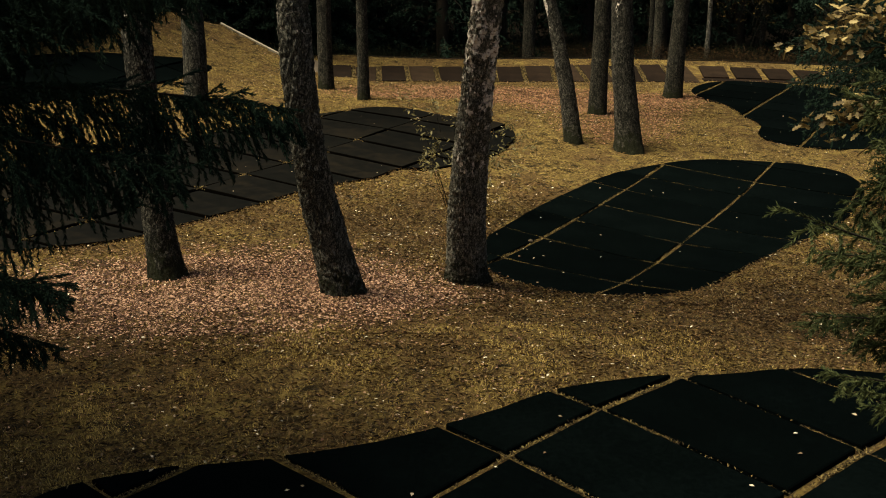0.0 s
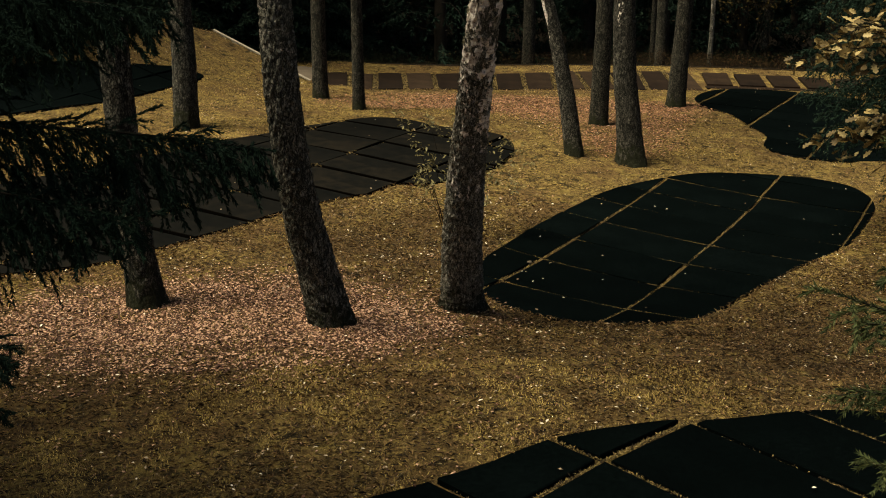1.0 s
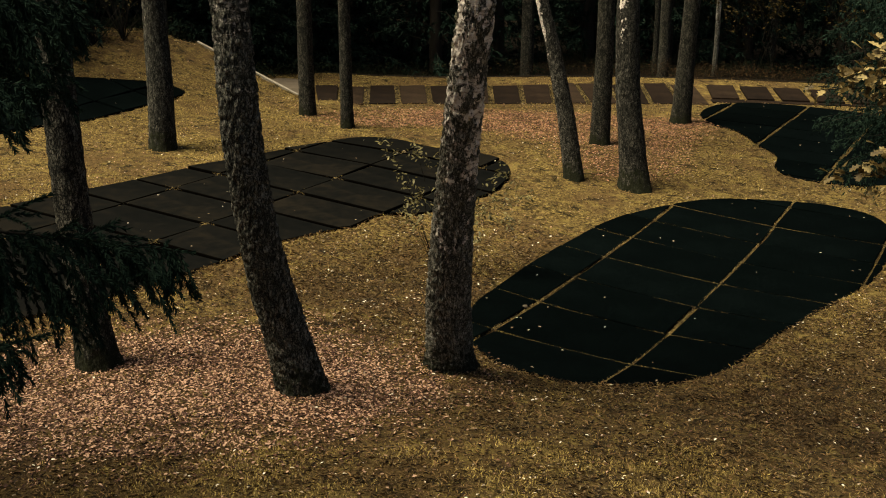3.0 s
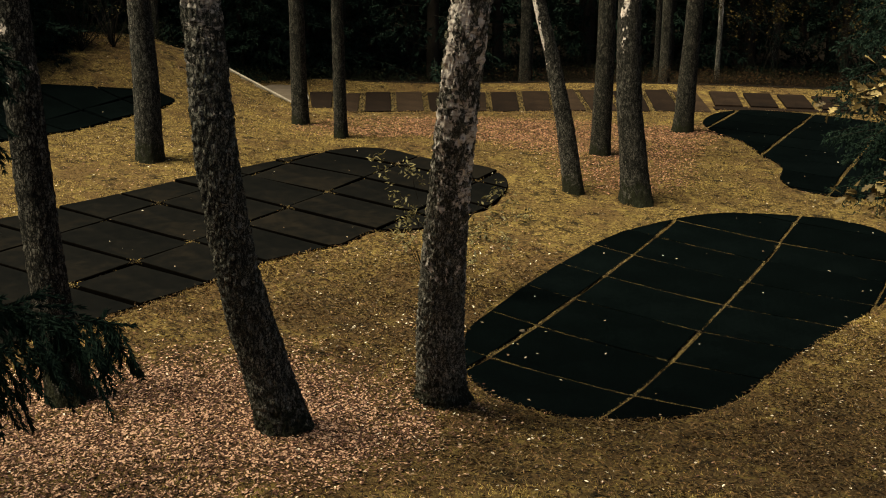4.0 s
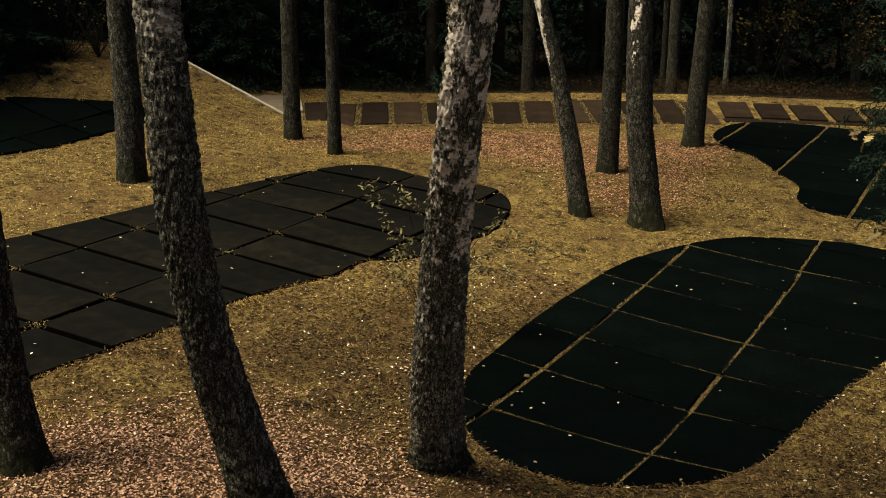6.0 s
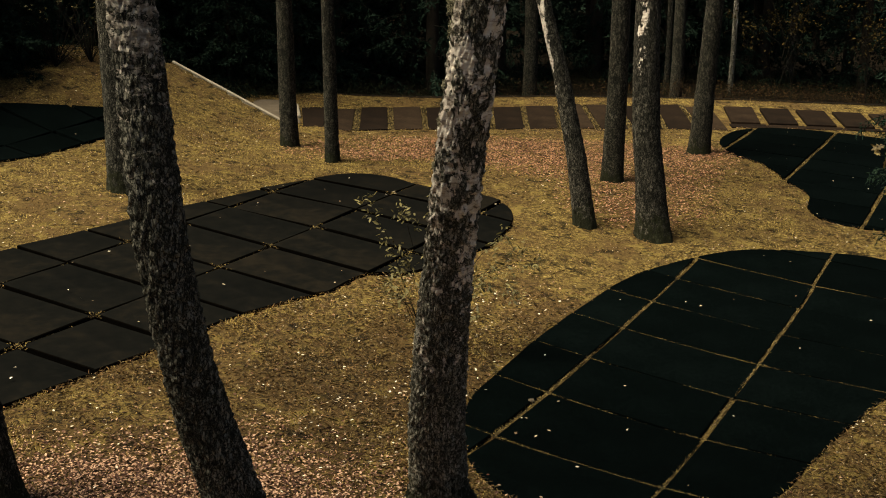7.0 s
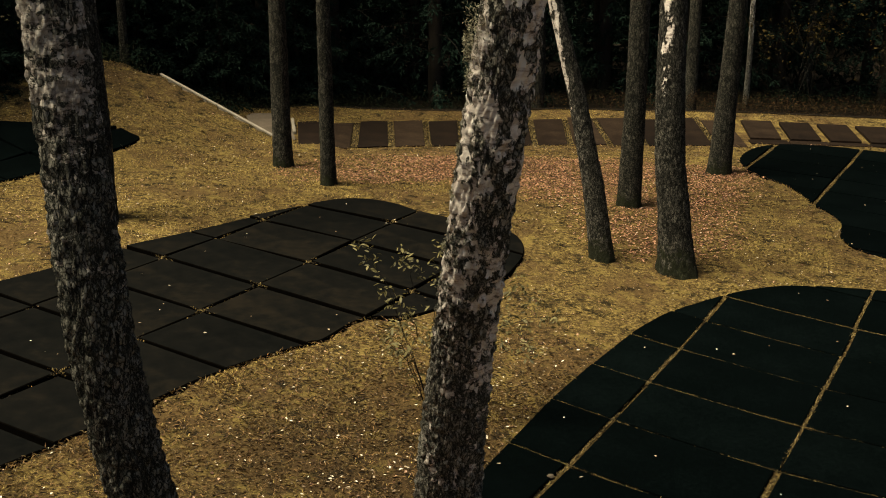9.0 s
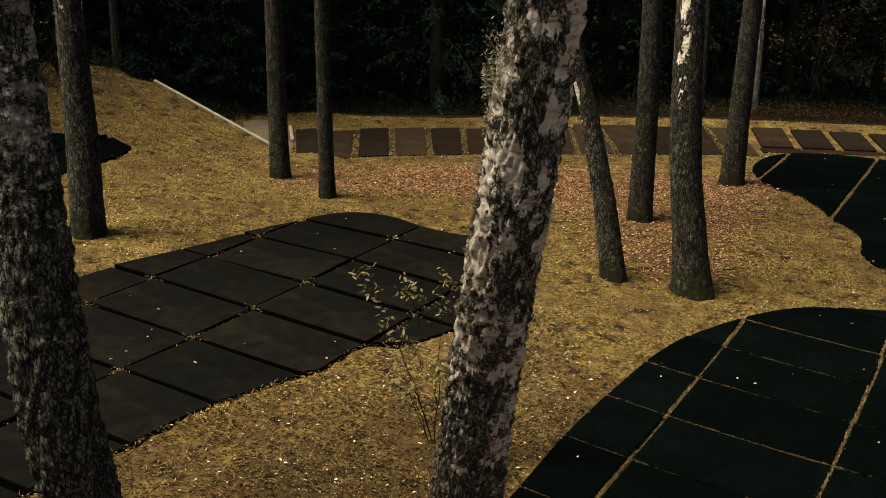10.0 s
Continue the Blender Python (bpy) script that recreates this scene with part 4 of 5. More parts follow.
def spruce(name, label, base, height, radius, boughs, hang, twigs, droop, spacing, size, width, mat, seed, extra=(), low=0.15, reach=1.0, yaws=(0, 6.283), group="", single=True, fine=None, near=None):
    """A spruce: trunk, boughs in whorls, needles; extra boughs as (start, tip, rise, hang, twigs)."""
    rng = np.random.default_rng(seed)
    tree = tagged(new(name), label, "tree", group)
    tree.location = base
    zs = np.linspace(-0.1, height, 14)
    v, f = tube(np.c_[rng.normal(0, 0.01, 14), rng.normal(0, 0.01, 14), zs], np.interp(zs, (0, height), (radius, 0.012)), 10)
    part("trunk", np_mesh("trunk", v, f, True), SPRUCE_BARK, tree)
    lines = []
    for i in range(boughs):
        k = (i + rng.random()) / boughs
        h = height * (low + (0.97 - low) * k)
        a = yaws[0] + (yaws[1] - yaws[0]) * ((i * 0.381966 + rng.uniform(-0.03, 0.03)) % 1.0)
        r = reach * (1.02 - 0.9 * k) * rng.uniform(0.75, 1.1)
        lines.append(((0, 0, h), (math.cos(a) * r, math.sin(a) * r, h + r * rng.uniform(-0.25, 0.12) - 0.1 * hang), 0.1 * r, hang, max(int(twigs * r / reach), 4)))
    lines += [(np.array(start) - base, np.array(tip) - base, rise, hng, n) for start, tip, rise, hng, n in extra]
    wood, green = [], []
    for i, (start, tip, rise, hng, n) in enumerate(lines):
        one, tw = [], []
        bough(start, tip, rise, hng, rng, n, droop, one, tw, 12 if single else 4, 5 if single else 3)
        grain = fine if fine and start[2] < 4.5 else near if near and i >= boughs else (spacing, size, width)
        v, f = needled([q[0] for q in tw], [q[1] for q in tw], [q[2] for q in tw], [q[3] for q in tw], *grain, rng)
        if single:
            ob = part("bough", np_mesh("bough", *one[0], True), TWIG, tree)
            tagged(part("needles", np_mesh("needles", v, f), mat, ob), kind="stuff")
        else:
            wood += one
            green.append((v, f))
    if not single:
        v, f = joined(wood)
        tagged(part("branchwork", np_mesh("branchwork", v, f, True), TWIG, tree), kind="stuff")
        v, f = joined(green)
        tagged(part("needles", np_mesh("needles", v, f), mat, tree), kind="stuff")
    return tree


zl = float(land(-3.3, 5.4))
spruce("spruce_tree", "tall dark spruce with long drooping boughs over the lawn", (-3.3, 5.4, zl), 7.0, 0.14, 36, 0.9, 20, 0.5, 0.006, 0.026, 0.005, NEEDLES, 21, near=(0.0019, 0.026, 0.0037),
       extra=(((-3.3, 5.4, 2.62), (-0.75, 5.56, 2.6), 0.12, 1.5, 230), ((-3.3, 5.4, 2.5), (-1.25, 5.25, 2.35), 0.1, 1.4, 130), ((-3.3, 5.4, 3.3), (-1.25, 5.95, 3.2), 0.1, 1.1, 130), ((-3.3, 5.4, 3.2), (-1.1, 5.2, 3.25), 0.1, 1.1, 110),
              ((-3.3, 5.4, 2.0), (-1.8, 4.95, 1.86), 0.05, 1.0, 130), ((-3.3, 5.4, 3.4), (-1.7, 6.5, 3.1), 0.1, 1.0, 100), ((-3.3, 5.4, 1.7), (-2.0, 5.3, 1.45), 0.05, 1.0, 80),
              ((-3.3, 5.4, 3.75), (-1.02, 5.5, 3.48), 0.1, 1.4, 120), ((-3.3, 5.4, 3.65), (-1.15, 5.85, 3.42), 0.1, 1.4, 120), ((-3.3, 5.4, 3.5), (-1.35, 6.3, 3.3), 0.1, 1.3, 110)),
       low=0.48, reach=1.9, yaws=(1.9, 5.6))
zl = float(land(2.35, 3.95))
spruce("young_spruce", "young olive-green spruce beside the black plates", (2.35, 3.95, zl), 3.0, 0.05, 14, 0.3, 30, 0.15, 0.003, 0.018, 0.0025, NEEDLES_LIT, 22, near=(0.0021, 0.024, 0.0034),
       extra=[((2.35, 3.95, 2.25), (1.17, 3.6, 2.6), -0.05, 0.2, 20), ((2.35, 3.95, 1.75), (1.55, 4.08, 1.8), 0.0, 0.45, 26)]
       + [((2.35, 3.95, 1.84 + 0.034 * k), (1.71 + 0.16 * math.sin(k * 2.7), 3.95 + 0.45 * math.sin(k * 1.9), 1.78 + 0.04 * k), 0.02, 0.6, 38) for k in range(33)], low=0.6, reach=1.0)
zl = float(land(6.7, 14.1))
spruce("spruce_tree", "dense dark spruce branched to the ground beside the plates", (6.7, 14.1, zl), 9.0, 0.13, 130, 0.6, 34, 0.4, 0.014, 0.045, 0.007, NEEDLES, 23, low=0.25, reach=2.3,
       extra=[((6.7, 14.1, 0.2 + 0.1 * k), (6.7 + 1.25 * math.cos(k * 1.1), 14.1 + 1.25 * math.sin(k * 1.1), -0.1 + 0.1 * k), 0.1, 0.5, 22) for k in range(6)]
       + [((6.7, 14.1, 1.0 + 0.053 * k), (6.7 - 2.2 * math.cos(1.1 * math.sin(k * 2.4)), 14.1 + 2.1 * math.sin(1.1 * math.sin(k * 2.4)), 0.85 + 0.05 * k), 0.15, 0.9, 64) for k in range(48)])

low_spruce = spruce("spruce_tree", "dense dark young spruce with boughs down to the ground", (-8.1, 23.1, float(land(-8.1, 23.1)) - 0.05), 5.2, 0.08, 120, 0.5, 26, 0.3, 0.028, 0.095, 0.019, NEEDLES, 24, low=0.02, reach=1.65, group="low spruces at the wood's edge", single=False)
for x, y, turn, size in ((-9.3, 22.0, 70, 1.0), (-9.0, 24.7, 200, 1.1), (-4.5, 29.0, 20, 1.0), (-7.7, 23.3, 160, 0.6), (-7.35, 24.4, 40, 0.55), (-6.2, 28.9, 130, 1.15), (-3.1, 30.5, 250, 0.95), (-7.9, 28.6, 310, 1.1)):
    copy_thing(low_spruce, pose(x, y, float(land(x, y)) - 0.05, 0, 0, turn) @ Matrix.Diagonal((size, size, size, 1)))

rng = np.random.default_rng(8)
# the first deep spots hold spruces out of view on the left, added for shade
edge_spots, deep_spots = [(-9.8, 25.9), (-9.6, 21.4), (-8.6, 27.2), (-10.0, 22.3), (6.6, 34.3), (9.1, 34.9), (11.4, 33.7), (4.4, 34.6)], [(-6.7, 5.9), (-11.2, 23.2), (-10.8, 20.4), (-6.5, 4.0), (-8.3, 4.9), (-6.4, 1.9), (-8.0, 2.6), (-9.8, 6.3), (-9.8, 3.6)]
for x0, x1, y0, y1, n in ((-8, 1.2, 31.4, 32.8, 7), (-14, -6.5, 28.5, 32, 6), (-14, 15, 33.4, 36.4, 16), (-24, 26, 36.5, 46, 44), (-24, -14, 30, 36, 4), (15, 24, 30, 36, 4), (-22, -15, 2, 30, 9), (13, 20, 2, 30, 8), (-16, 18, -14, -6, 6)):
    tries = 0
    while n and tries < 4000:
        tries += 1
        p = (rng.uniform(x0, x1), rng.uniform(y0, y1))
        if all(math.dist(p, q) > 1.6 for q in edge_spots + deep_spots) and not (4 < p[0] < 12 and 30 < p[1] < 33.2):
            (edge_spots if -14.5 < p[0] < 15.5 and 26 < p[1] < 36.5 else deep_spots).append(p)
            n -= 1


LOW_SPOTS = ((-9.6, 21.4), (-9.8, 25.9), (-8.6, 27.2), (-10.0, 22.3), (-11.2, 23.2))
# unseen spruces, scaled up so that their shade falls on the front lawn
SHADE_SPOTS = ((-6.7, 5.9), (-6.5, 4.0), (-8.3, 4.9), (-6.4, 1.9), (-8.0, 2.6))


def stand(spots, kinds, rng):
    """Copies of the given spruces at their spots, turned and scaled."""
    for i, (x, y) in enumerate(spots):
        s = 0.8 if (x, y) in LOW_SPOTS else 1.3 if (x, y) in SHADE_SPOTS else rng.uniform(0.75, 1.1)
        m = pose(x, y, float(land(x, y)) - 0.05, 0, 0, rng.uniform(0, 360)) @ Matrix.Diagonal((s, s, s, 1))
        ob = kinds[i % len(kinds)]
        if i < len(kinds):
            ob.matrix_basis = m
        else:
            keep = ob.matrix_basis.copy()
            ob.matrix_basis = Matrix.Identity(4)
            copy_thing(ob, m)
            ob.matrix_basis = keep


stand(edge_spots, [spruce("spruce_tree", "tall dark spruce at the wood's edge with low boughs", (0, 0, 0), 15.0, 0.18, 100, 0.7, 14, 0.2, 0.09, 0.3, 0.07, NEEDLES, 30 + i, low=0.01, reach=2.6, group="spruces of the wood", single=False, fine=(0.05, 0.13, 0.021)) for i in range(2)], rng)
stand(deep_spots, [spruce("spruce_tree", "tall dark spruce round the clearing, some unseen and added for shade", (0, 0, 0), 15.0, 0.18, 56, 0.7, 12, 0.2, 0.14, 0.3, 0.065, NEEDLES, 34, low=0.02, reach=2.7, group="spruces of the wood", single=False)], rng)


def far_wood():
    """The depth of the wood: conifers crowding behind the first trees."""
    rng = np.random.default_rng(95)
    pieces = []
    for k in range(150):
        x, y = rng.uniform(-34, 36), rng.uniform(46, 56)
        tall, wide, z = rng.uniform(9, 15), rng.uniform(1.6, 2.6), float(land(x, y))
        for tier in range(12):
            h, r = tall * tier / 12, wide * (1 - tier / 12.5)
            a = np.linspace(0, 2 * math.pi, 14, endpoint=False) + rng.random()
            low = np.c_[x + np.cos(a) * r * rng.uniform(0.55, 1.1, 14), y + np.sin(a) * r * rng.uniform(0.55, 1.1, 14), z + h + rng.uniform(-0.4, 0.1, 14)]
            v = np.concatenate([low, [[x, y, z + h + tall / 12 * 1.5]]])
            pieces.append((v, np.array([(i, (i + 1) % 14, 14) for i in range(14)])))
    v, f = joined(pieces)
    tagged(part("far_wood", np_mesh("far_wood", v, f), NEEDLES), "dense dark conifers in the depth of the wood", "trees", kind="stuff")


far_wood()


# ---- leafy growth ----
def leafy(name, label, category, base, stems, leaf, mat, shape, seed, per=16, spread=0.07, thick=0.008, hang=0.2):
    """A shrub, sapling or low bough: stems as (start, end, arch), with leaves towards their ends."""
    rng = np.random.default_rng(seed)
    ob = tagged(new(name), label, category)
    ob.location = base
    wood, spots = [], []
    for a, b, arch in stems:
        a, b = np.array(a) - base, np.array(b) - base
        t = np.linspace(0, 1, 9)[:, None]
        p = a + (b - a) * t + np.array((0, 0, arch)) * np.sin(t * math.pi) + rng.normal(0, 0.012, (9, 3)) * np.sin(t * math.pi)
        wood.append(tube(p, np.linspace(thick, thick * 0.25, 9), 5))
        for _ in range(per):
            u = rng.beta(4.0, 0.9)
            c = np.array([np.interp(u, t[:, 0], p[:, k]) for k in range(3)])
            e = c + rng.normal(0, spread, 3)
            spots.append(e)
            wood.append(tube(np.array([c, (c + e) / 2 + (0, 0, 0.01), e]), (thick * 0.3, thick * 0.25, thick * 0.15), 3))
    v, f = joined(wood)
    tagged(part("branchwork", np_mesh("branchwork", v, f, True), TWIG, ob), kind="stuff")
    k = 3
    c = np.repeat(np.array(spots), k, 0) + rng.normal(0, leaf * 0.35, (len(spots) * k, 3))
    n = len(c)
    v, f = leaves(c, leaf * rng.uniform(0.6, 1.15, n), rng.uniform(0, 6.3, n), rng.normal(-hang, 0.5, n), rng.normal(0, 0.6, n), shape)
    tagged(part("foliage", np_mesh("foliage", v, f), mat, ob), kind="stuff")
    return ob


zo = float(land(6.1, 12.7))
oak_boughs = [((6.1, 12.7, h), tip, 0.12) for h, tip in ((1.7, (3.8, 12.5, 2.03)), (1.9, (3.98, 12.4, 2.14)), (2.0, (4.08, 12.55, 2.3)), (2.1, (4.3, 12.45, 2.38)), (2.1, (4.56, 12.5, 2.38)), (1.9, (5.1, 12.4, 2.3)),
              (0.8, (4.32, 12.95, 1.1)), (0.9, (4.5, 12.85, 1.22)), (1.0, (4.72, 12.9, 1.36)), (0.9, (4.95, 12.8, 1.2)), (1.0, (5.15, 12.75, 1.4)), (2.6, (6.9, 13.3, 3.1)), (2.0, (6.9, 12.1, 2.3)))]
leafy("oak_sapling", "young oak with yellow-brown autumn leaves", "tree", (6.1, 12.7, zo), [((6.1, 12.7, zo - 0.05), (6.1, 12.7, 3.4), 0)] + oak_boughs, 0.135, OAK_LEAF, OAK, 40, 16, 0.085, 0.013)
zs = float(land(0.1, 14.1))
leafy("shrub", "thin low shrub with yellowing leaves behind a birch", "shrub", (0.1, 14.1, zs),
      [((0.08, 14.1, zs), (-0.5, 14.15, 1.28), 0.16), ((-0.02, 14.12, 0.75), (-0.12, 14.1, 1.14), 0.05), ((0.08, 14.1, zs), (-0.3, 14.0, 0.88), 0.14), ((0.0, 14.05, 0.4), (-0.1, 13.95, 0.68), 0.04), ((0.05, 14.1, zs), (-0.26, 13.9, 0.55), 0.1),
       ((0.1, 14.1, zs), (0.18, 14.2, 1.16), 0.06), ((0.1, 14.1, zs), (0.12, 14.0, 0.55), 0.05), ((0.1, 14.1, zs), (1.06, 14.1, 0.72), 0.14), ((0.1, 14.1, zs), (0.8, 14.0, 0.58), 0.16), ((0.12, 14.1, zs), (0.68, 13.9, 0.4), 0.14), ((0.1, 14.1, zs), (0.62, 13.8, 0.14), 0.1), ((0.05, 14.1, zs), (-0.2, 13.75, 0.42), 0.1), ((0.5, 14.0, 0.45), (1.2, 14.0, 0.62), 0.05), ((0.4, 13.95, 0.4), (0.98, 13.9, 0.34), 0.06), ((0.5, 14.05, 0.5), (0.9, 14.15, 0.86), 0.04)],
      0.062, SHRUB_LEAF, BLADE * (1, 0.62, 1), 41, 17, 0.045, 0.0045)
for i, (x, y) in enumerate(((-6.7, 24.1), (-6.25, 24.7))):
    z = float(land(x, y))
    r = np.random.default_rng(50 + i)
    leafy("bare_shrub", "nearly bare dark shrub on top of the mound", "shrub", (x, y, z), [((x, y, z - 0.02), (x + r.normal(0, 0.45), y + r.normal(0, 0.3), z + r.uniform(0.7, 1.5)), 0.05) for _ in range(20)], 0.05, SHRUB_LEAF, BLADE, 60 + i, 1, 0.05, 0.012)
for i, (x, y, h) in enumerate(((9.2, 32.6, 2.9), (10.9, 32.0, 2.6), (8.6, 31.6, 2.8), (11.8, 31.4, 2.8))):
    z = float(land(x, y))
    r = np.random.default_rng(70 + i)
    leafy("sapling", "dull gold-leaved sapling inside the wood", "tree", (x, y, z), [((x, y, z + h * 0.1 * k), (x + r.normal(0, 0.8), y + r.normal(0, 0.6), z + r.uniform(0.55, 1.1) * h), 0.1) for k in range(8)], 0.075, GOLD_LEAF, BLADE, 80 + i, 18, 0.16, 0.01)


def bracken():
    rng = np.random.default_rng(90)
    vs = []
    for _ in range(430):
        x = rng.normal(7.6, 2.9)
        y = float(crest(x)) + 0.15 + rng.gamma(1.5, 0.45)
        vs.append((x, y, float(land(x, y)) + 0.12 + 0.28 * rng.random()))
    n = len(vs) * 20
    c = np.repeat(np.array(vs), 20, 0) + rng.normal(0, 1, (n, 3)) * (0.2, 0.15, 0.07)
    c[:, 2] = np.maximum(c[:, 2], land(c[:, 0], c[:, 1]) + 0.02)
    v, f = leaves(c, rng.uniform(0.03, 0.075, n), rng.uniform(0, 6.3, n), rng.normal(-0.1, 0.4, n), rng.normal(0, 0.4, n), CHIP * (1, 0.4, 1))
    tagged(part("bracken", np_mesh("bracken", v, f), RUST_LEAF), "withered brown bracken along the wood's edge", "undergrowth", kind="stuff")


bracken()


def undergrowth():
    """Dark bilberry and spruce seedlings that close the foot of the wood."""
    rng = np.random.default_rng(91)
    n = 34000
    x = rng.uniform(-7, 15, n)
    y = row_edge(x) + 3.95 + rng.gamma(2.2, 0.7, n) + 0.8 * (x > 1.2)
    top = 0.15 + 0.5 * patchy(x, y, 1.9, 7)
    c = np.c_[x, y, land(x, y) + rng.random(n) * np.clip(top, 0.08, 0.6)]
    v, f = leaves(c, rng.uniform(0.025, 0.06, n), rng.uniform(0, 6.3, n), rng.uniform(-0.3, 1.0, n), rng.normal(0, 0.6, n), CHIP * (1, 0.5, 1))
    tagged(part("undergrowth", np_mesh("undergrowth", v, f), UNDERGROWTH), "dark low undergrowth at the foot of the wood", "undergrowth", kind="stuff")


# ---- fallen leaves, moss and grass ----
def surface(x, y):
    """The height of what lies open to the sky: plates or lawn."""
    z = land(x, y) + relief(x, y)
    for (poly, _), lift in zip(FIELDS, (0.014, 0.04, 0.014, 0.014, 0.028)):
        z = np.where(inside(poly, x, y), land(x, y) + lift, z)
    return z


def litter(name, label, x, y, low, high, mat, seed, lie=0.25, lift=0.008, shape=CHIP):
    rng = np.random.default_rng(seed)
    n = len(x)
    v, f = leaves(np.c_[x, y, surface(x, y) + lift + rng.uniform(0, 0.012, n)], rng.uniform(low, high, n), rng.uniform(0, 6.3, n), rng.normal(0, lie, n), rng.normal(0, lie, n), shape)
    tagged(part(name, np_mesh(name, v, f), mat), label, "leaves", kind="stuff")


def scatter(rng, n, x0, x1, y0, y1, keep):
    x, y = rng.uniform(x0, x1, n), rng.uniform(y0, y1, n)
    k = keep(x, y) > rng.random(n)
    return x[k], y[k]


def brown(x, y):
    """How bare and brown the lawn is, from 0 to 1; most of all between the birches, and raised at (3.8, 10.3) and (-3,
    7.6) to imitate shade.
    """
    return np.clip(0.8 * patchy(x, y, 1.1, 6) + 0.5 * patchy(x, y, 5.0, 9) - 0.06 - 0.04 * np.clip((9.5 - y) / 2, 0, 1) + sum(h * np.exp(-((x - a) ** 2 + (y - b) ** 2) / r) for a, b, r, h in ((-0.4, 12.9, 3.5, 0.45), (1.3, 9.4, 2.2, 0.2), (3.8, 10.3, 4.0, 0.8), (-6.2, 25.4, 2.5, 0.5), (2.6, 17.6, 1.2, 0.35), (-3.0, 7.6, 2.0, 0.2), (0.2, 17.0, 2.0, 0.15), (1.7, 15.6, 4.0, 0.45), (-5.2, 24.2, 1.2, 0.4), (-4.2, 24.5, 0.7, 0.4), (3.7, 12.0, 0.8, 0.4))) - 0.3 * np.exp(-((x + 4.0) ** 2 + (y - 22) ** 2) / 7) - 0.3 * np.exp(-((x + 1.8) ** 2 + (y - 21.6) ** 2) / 1.5) - 0.25 * np.exp(-((x - 4.6) ** 2 + (y - 19.6) ** 2) / 2.5), 0, 1)


def on_plates(x, y):
    m = in_row(x, y)
    for poly, _ in FIELDS:
        m = m | inside(poly, x, y)
    return m


PATCH_FRONT = ring([(-4.6, 10.4), (-3.9, 10.9), (-2.8, 11.2), (-1.75, 11.75), (-0.5, 11.35), (0.15, 10.75), (0.2, 9.7), (-0.1, 9.1), (-0.9, 8.75), (-1.8, 8.65), (-3.0, 8.7), (-4.2, 9.1)])
PATCH_BACK = ring([(-2.2, 21.9), (-1.5, 23.4), (-0.1, 24.5), (1.3, 24.6), (3.2, 24.5), (5.3, 24.0), (5.2, 22.8), (4.3, 20.9), (3.9, 19.2), (3.0, 18.6), (2.4, 19.0), (1.8, 20.9), (0.4, 21.9), (-1.0, 21.7)])
rng = np.random.default_rng(100)
undergrowth()


def soft_in(poly, x, y, w):
    k = np.zeros(x.shape)
    for dx, dy in ((0, 0), (w, 0), (-w, 0), (0, w), (0, -w), (w, w), (-w, -w)):
        k += inside(poly, x + dx, y + dy)
    return k / 7


x, y = scatter(rng, 120000, -5.2, 0.8, 8.2, 12.2, lambda x, y: soft_in(PATCH_FRONT, x, y, 0.55) ** 1.8 * (0.6 + 0.8 * patchy(x, y, 3.2, 1)))
litter("leaf_litter", "thick carpet of pinkish-brown fallen leaves under the birches", x, y, 0.011, 0.036, LITTER, 101, 0.24, 0.006, BLADE * (1, 0.85, 1.6))
x, y = scatter(rng, 80000, -2.8, 5.8, 18.2, 25.0, lambda x, y: soft_in(PATCH_BACK, x, y, 0.3) * (0.4 + 0.8 * patchy(x, y, 1.6, 2)) * ~on_plates(x, y))
litter("leaf_litter", "carpet of reddish-brown fallen leaves before the plate row", x, y, 0.022, 0.046, LITTER_RED, 102, 0.22)
x, y = scatter(rng, 34000, -9, 9, 5, 27, lambda x, y: (0.16 + 0.8 * patchy(x, y, 0.9, 3) ** 2) * ~on_plates(x, y))
litter("brown_leaves", "brown leaves strewn thinly over the moss", x, y, 0.013, 0.036, LITTER, 103, 0.25)
x, y = scatter(rng, 24000, -8, 8, 5, 26, lambda x, y: np.clip((y - 6.5) / 4, 0.55, 1) * np.clip((20 - y) / 4, 0.35, 1) * (1 + 1.6 * np.exp(-((x + 0.3) ** 2 + (y - 12.2) ** 2) / 0.8)) * (0.08 + 0.9 * patchy(x, y, 1.1, 4) ** 2) * ~on_plates(x, y))
litter("pale_leaves", "single pale fallen leaves on the moss", x, y, 0.013, 0.037, PALE_LEAF, 104, 0.18, 0.01, BLADE * (1, 0.8, 1.4))
x, y = scatter(rng, 150000, -6, 7, 5.3, 16, lambda x, y: np.clip(2.2 * brown(x, y) - 0.25, 0.12, 1) * ~on_plates(x, y))
litter("plant_litter", "small brown bits of leaf and twig in the moss", x, y, 0.016, 0.06, DEBRIS, 106, 0.3, 0.004, CHIP * (1, 0.26, 1.8))
x, y = scatter(rng, 70000, -9, 9, 16, 30, lambda x, y: np.clip(2.2 * brown(x, y) - 0.25, 0.12, 1) * ~on_plates(x, y))
litter("plant_litter", "small brown bits of leaf and twig in the far moss", x, y, 0.02, 0.05, DEBRIS, 107, 0.45, 0.004, CHIP * (1, 0.28, 1.8))
x, y = scatter(rng, 900, -9, 9.5, 4, 27, lambda x, y: on_plates(x, y) * ~in_row(x, y) * 0.55)
litter("plate_leaves", "single pale leaves fallen on the iron plates", x, y, 0.02, 0.042, PALE_LEAF, 105, 0.15, 0.004)


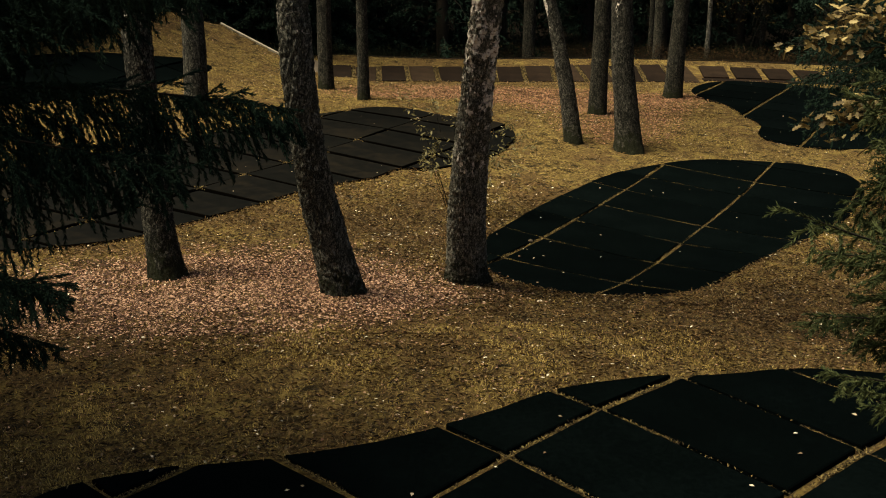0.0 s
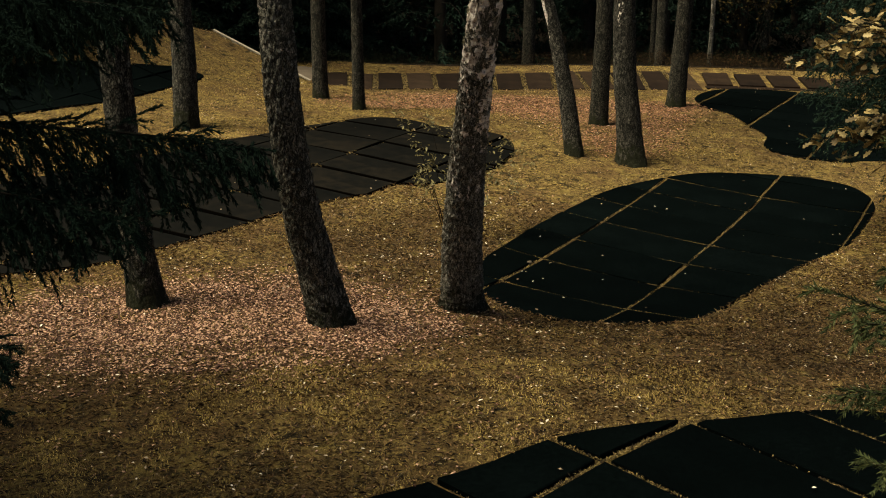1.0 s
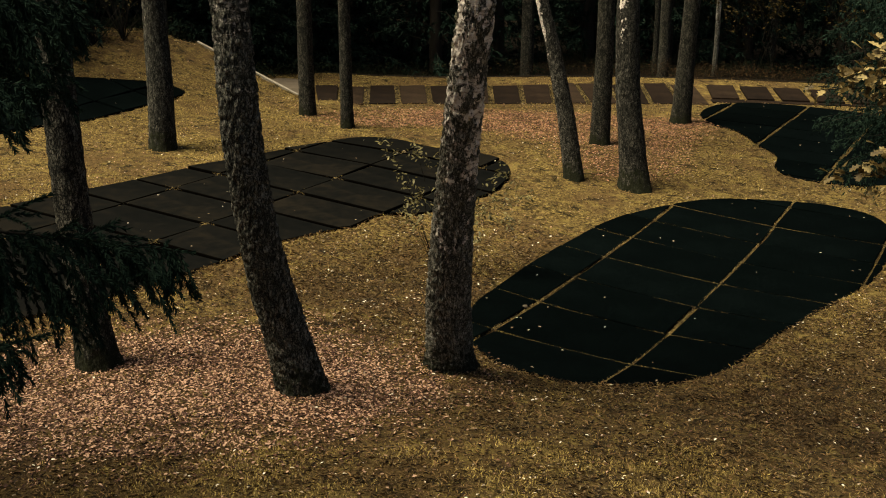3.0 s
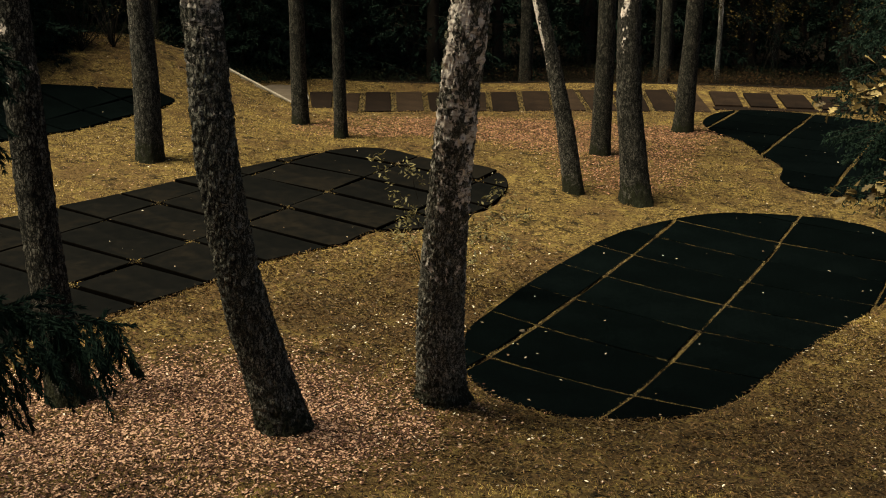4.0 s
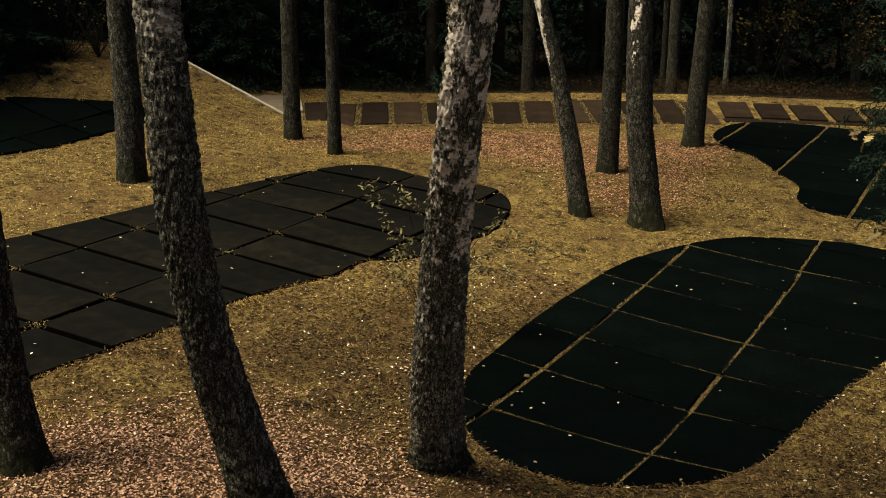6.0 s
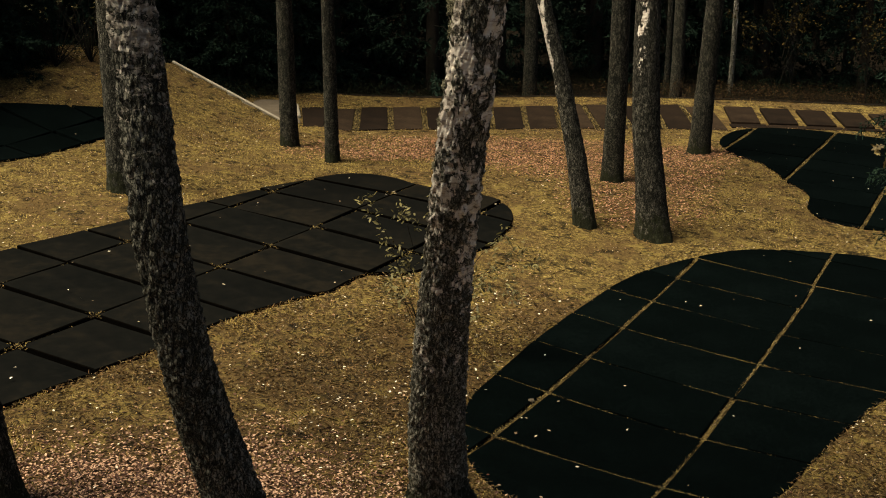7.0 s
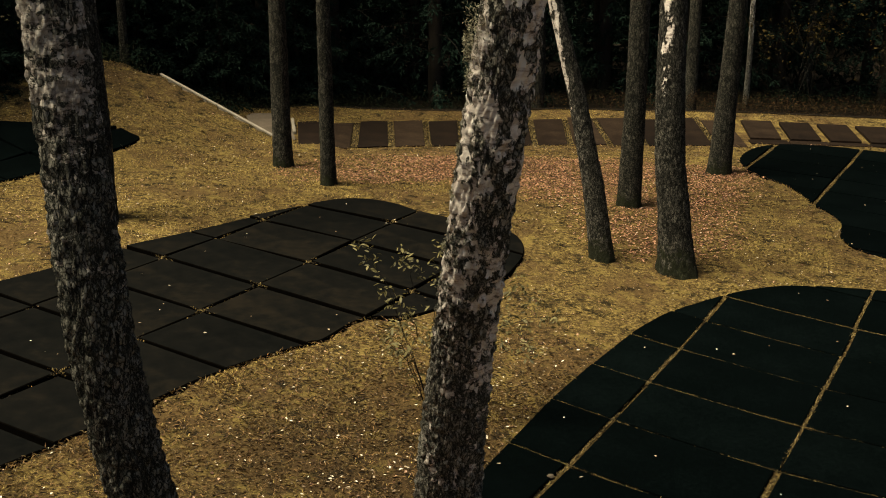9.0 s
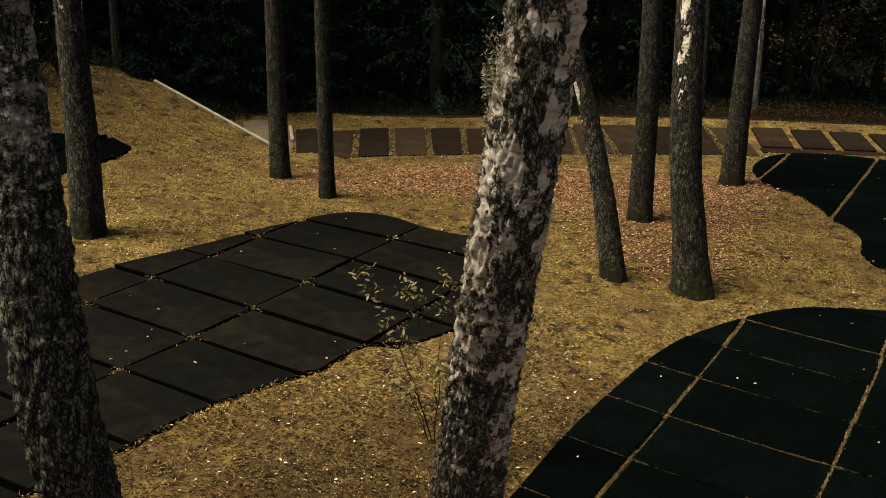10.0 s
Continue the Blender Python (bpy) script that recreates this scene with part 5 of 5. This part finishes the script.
def grass(n, x0, x1, y0, y1, size, seed, least):
    """Short tufts of moss and grass, thick in clumps."""
    rng = np.random.default_rng(seed)
    x, y = scatter(rng, n, x0, x1, y0, y1, lambda x, y: np.clip(1.65 - 2.2 * brown(x, y), 0.06, 1) * np.clip(5.0 * fractal(x, y, 2.6, 21, 5) - 1.95, least, 1) * ~on_plates(x, y) * (1 - 0.75 * inside(PATCH_FRONT, x, y)) * (1 - 0.75 * inside(PATCH_BACK, x, y)) * (y < crest(x) + 0.1))
    n = len(x)
    a, ln, tip = rng.uniform(0, 6.3, n), size * rng.uniform(0.5, 1.5, n), rng.uniform(0.3, 1.0, n)
    w = ln * 0.09
    p = np.c_[x, y, land(x, y) + relief(x, y) - 0.004]
    side = np.c_[-np.sin(a) * w, np.cos(a) * w, 0 * a]
    end = p + np.c_[np.cos(a) * ln * tip, np.sin(a) * ln * tip, ln * (1.15 - tip)]
    v = np.stack([p - side, p + side, end], 1).reshape(-1, 3)
    tagged(part("grass", np_mesh("grass", v, np.arange(n * 3).reshape(-1, 3)), GRASS), "short dry olive grass and moss", "grass", kind="stuff")


def straw(n, x0, x1, y0, y1, low, high, seed):
    """Dead stalks that lie flat and matted on the moss."""
    rng = np.random.default_rng(seed)
    x, y = scatter(rng, n, x0, x1, y0, y1, lambda x, y: np.clip(2.8 * fractal(x, y, 1.7, 31, 4) - 0.95, 0.06, 1) * ~on_plates(x, y) * (1 - 0.8 * inside(PATCH_FRONT, x, y)) * (y < crest(x)))
    n = len(x)
    v, f = leaves(np.c_[x, y, land(x, y) + relief(x, y) + rng.uniform(0.002, 0.018, n)], low + (high - low) * rng.random(n) ** 2, rng.uniform(0, 6.3, n), rng.normal(0.1, 0.25, n), rng.normal(0, 0.5, n), CHIP * (1, 0.055, 2.2))
    tagged(part("straw", np_mesh("straw", v, f), STRAW), "dead straw matted on the moss", "grass", kind="stuff")


grass(1500000, -4.4, 5.0, 5.6, 14.5, 0.029, 110, 0.1)
grass(800000, -8, 9.4, 14.5, 30.0, 0.03, 111, 0.12)
straw(260000, -4.4, 5.0, 5.6, 15.0, 0.015, 0.06, 112)
straw(50000, -9, 9.6, 15.0, 29.6, 0.03, 0.07, 113)


def joint_moss(poly, lattice, across, seed, n, high=0.028, joints=None):
    """Moss tufts along the joints of a field of plates: the long ones, or those across."""
    rng = np.random.default_rng(seed)
    origin, m = np.array(lattice[0]), np.array(lattice[1:], float).T
    uv = np.linalg.solve(m, (poly - origin).T).T
    run, lay = (1, 0) if across else (0, 1)
    k = rng.integers(math.ceil(uv[:, lay].min()), math.floor(uv[:, lay].max()) + 1, n).astype(float)
    u = rng.uniform(uv[:, run].min(), uv[:, run].max(), n)
    s = u * np.linalg.norm(m[:, run])
    keep = (np.sin(s * 1.7 + k * 2.1) + np.sin(s * 4.3 + k) > (-0.5 if across else -0.75)) | (rng.random(n) < 0.15)
    u, k = u[keep], k[keep]
    if across and joints:
        k = np.interp(k, *joints)
    w = rng.normal(0, 0.0045 if across else 0.0085, len(u)) / np.linalg.norm(m[:, lay])
    q = np.zeros((len(u), 2))
    q[:, run], q[:, lay] = u, k + w
    q = q @ m.T + origin
    q = q[inside(poly, q[:, 0], q[:, 1])]
    m = len(q)
    v, f = leaves(np.c_[q, land(q[:, 0], q[:, 1]) - rng.uniform(0.0, 0.008 if across else 0.018, m)], rng.uniform(0.35, 1.0, m) * high, rng.uniform(0, 6.3, m), rng.uniform(-0.2, 1.0, m), rng.normal(0, 0.5, m), CHIP * (1, 0.5, 1))
    tagged(part("joint_moss", np_mesh("joint_moss", v, f), JOINT_MOSS), "yellow-brown moss in the joints of the plates", "moss", kind="stuff")


joint_moss(FIELD_RIGHT, LATTICE_RIGHT, False, 120, 15000)
joint_moss(FIELD_RIGHT, LATTICE_RIGHT, True, 124, 16000, 0.018, JOINTS_RIGHT)
joint_moss(FIELD_NEAR, LATTICE_NEAR, False, 121, 26000)
joint_moss(FIELD_NEAR, LATTICE_NEAR, True, 125, 18000)
joint_moss(FIELD_FAR, LATTICE_FAR, False, 122, 14000)
joint_moss(FIELD_LEFT, LATTICE_LEFT, False, 123, 4000, 0.03)


def crossing_moss(poly, lattice, seed):
    """Tufts where the joints of a field cross."""
    rng = np.random.default_rng(seed)
    origin, d, s = (np.array(q) for q in lattice)
    nodes = np.array([origin + d * i + s * j for i in range(-12, 12) for j in range(-8, 8) if rng.random() < 0.75])
    nodes = nodes[inside(poly, nodes[:, 0], nodes[:, 1])]
    c = np.repeat(nodes, 90, 0)
    n = len(c)
    along = rng.random(n)[:, None] < 0.5
    c = c + np.where(along, d, s / 1.5) * rng.normal(0, 0.07, (n, 1)) + rng.normal(0, 0.012, (n, 2))
    v, f = leaves(np.c_[c, land(c[:, 0], c[:, 1]) + rng.uniform(0.012, 0.03, n)], rng.uniform(0.012, 0.03, n), rng.uniform(0, 6.3, n), rng.uniform(-0.2, 1.0, n), rng.normal(0, 0.5, n), CHIP * (1, 0.5, 1))
    tagged(part("joint_moss", np_mesh("joint_moss", v, f), JOINT_MOSS), "small moss tufts where the brown plates meet", "moss", kind="stuff")


crossing_moss(FIELD_LEFT, LATTICE_LEFT, 127)


def row_moss():
    rng = np.random.default_rng(126)
    n = 30000
    joints = np.array(ROW_JOINTS[1:-1])[rng.integers(0, len(ROW_JOINTS) - 2, n)]
    t = rng.uniform(0, 1, n)
    x, y = joints[:, 0] + (joints[:, 1] - joints[:, 0]) * t + rng.normal(0, 0.032, n), row_edge(joints[:, 0]) + 2.95 * t
    v, f = leaves(np.c_[x, y, land(x, y) - 0.01], rng.uniform(0.02, 0.045, n), rng.uniform(0, 6.3, n), rng.uniform(0.2, 1.2, n), rng.normal(0, 0.4, n), CHIP)
    tagged(part("joint_moss", np_mesh("joint_moss", v, f), JOINT_MOSS), "yellow-brown moss between the plates of the row", "moss", kind="stuff")


row_moss()


def field_stone():
    bm = bmesh.new()
    bmesh.ops.create_icosphere(bm, subdivisions=3, radius=1)
    for v in bm.verts:
        v.co = Vector((v.co.x * 0.03, v.co.y * 0.022, v.co.z * 0.018)) * (1 + 0.25 * noise.noise(v.co * 1.6))
    ob = part("field_stone", bm, SAND)
    ob.location = (1.06, 13.0, float(land(1.06, 13.0)) + 0.02)
    tagged(ob, "small pale stone lying in a joint of the plates", "stone")


field_stone()
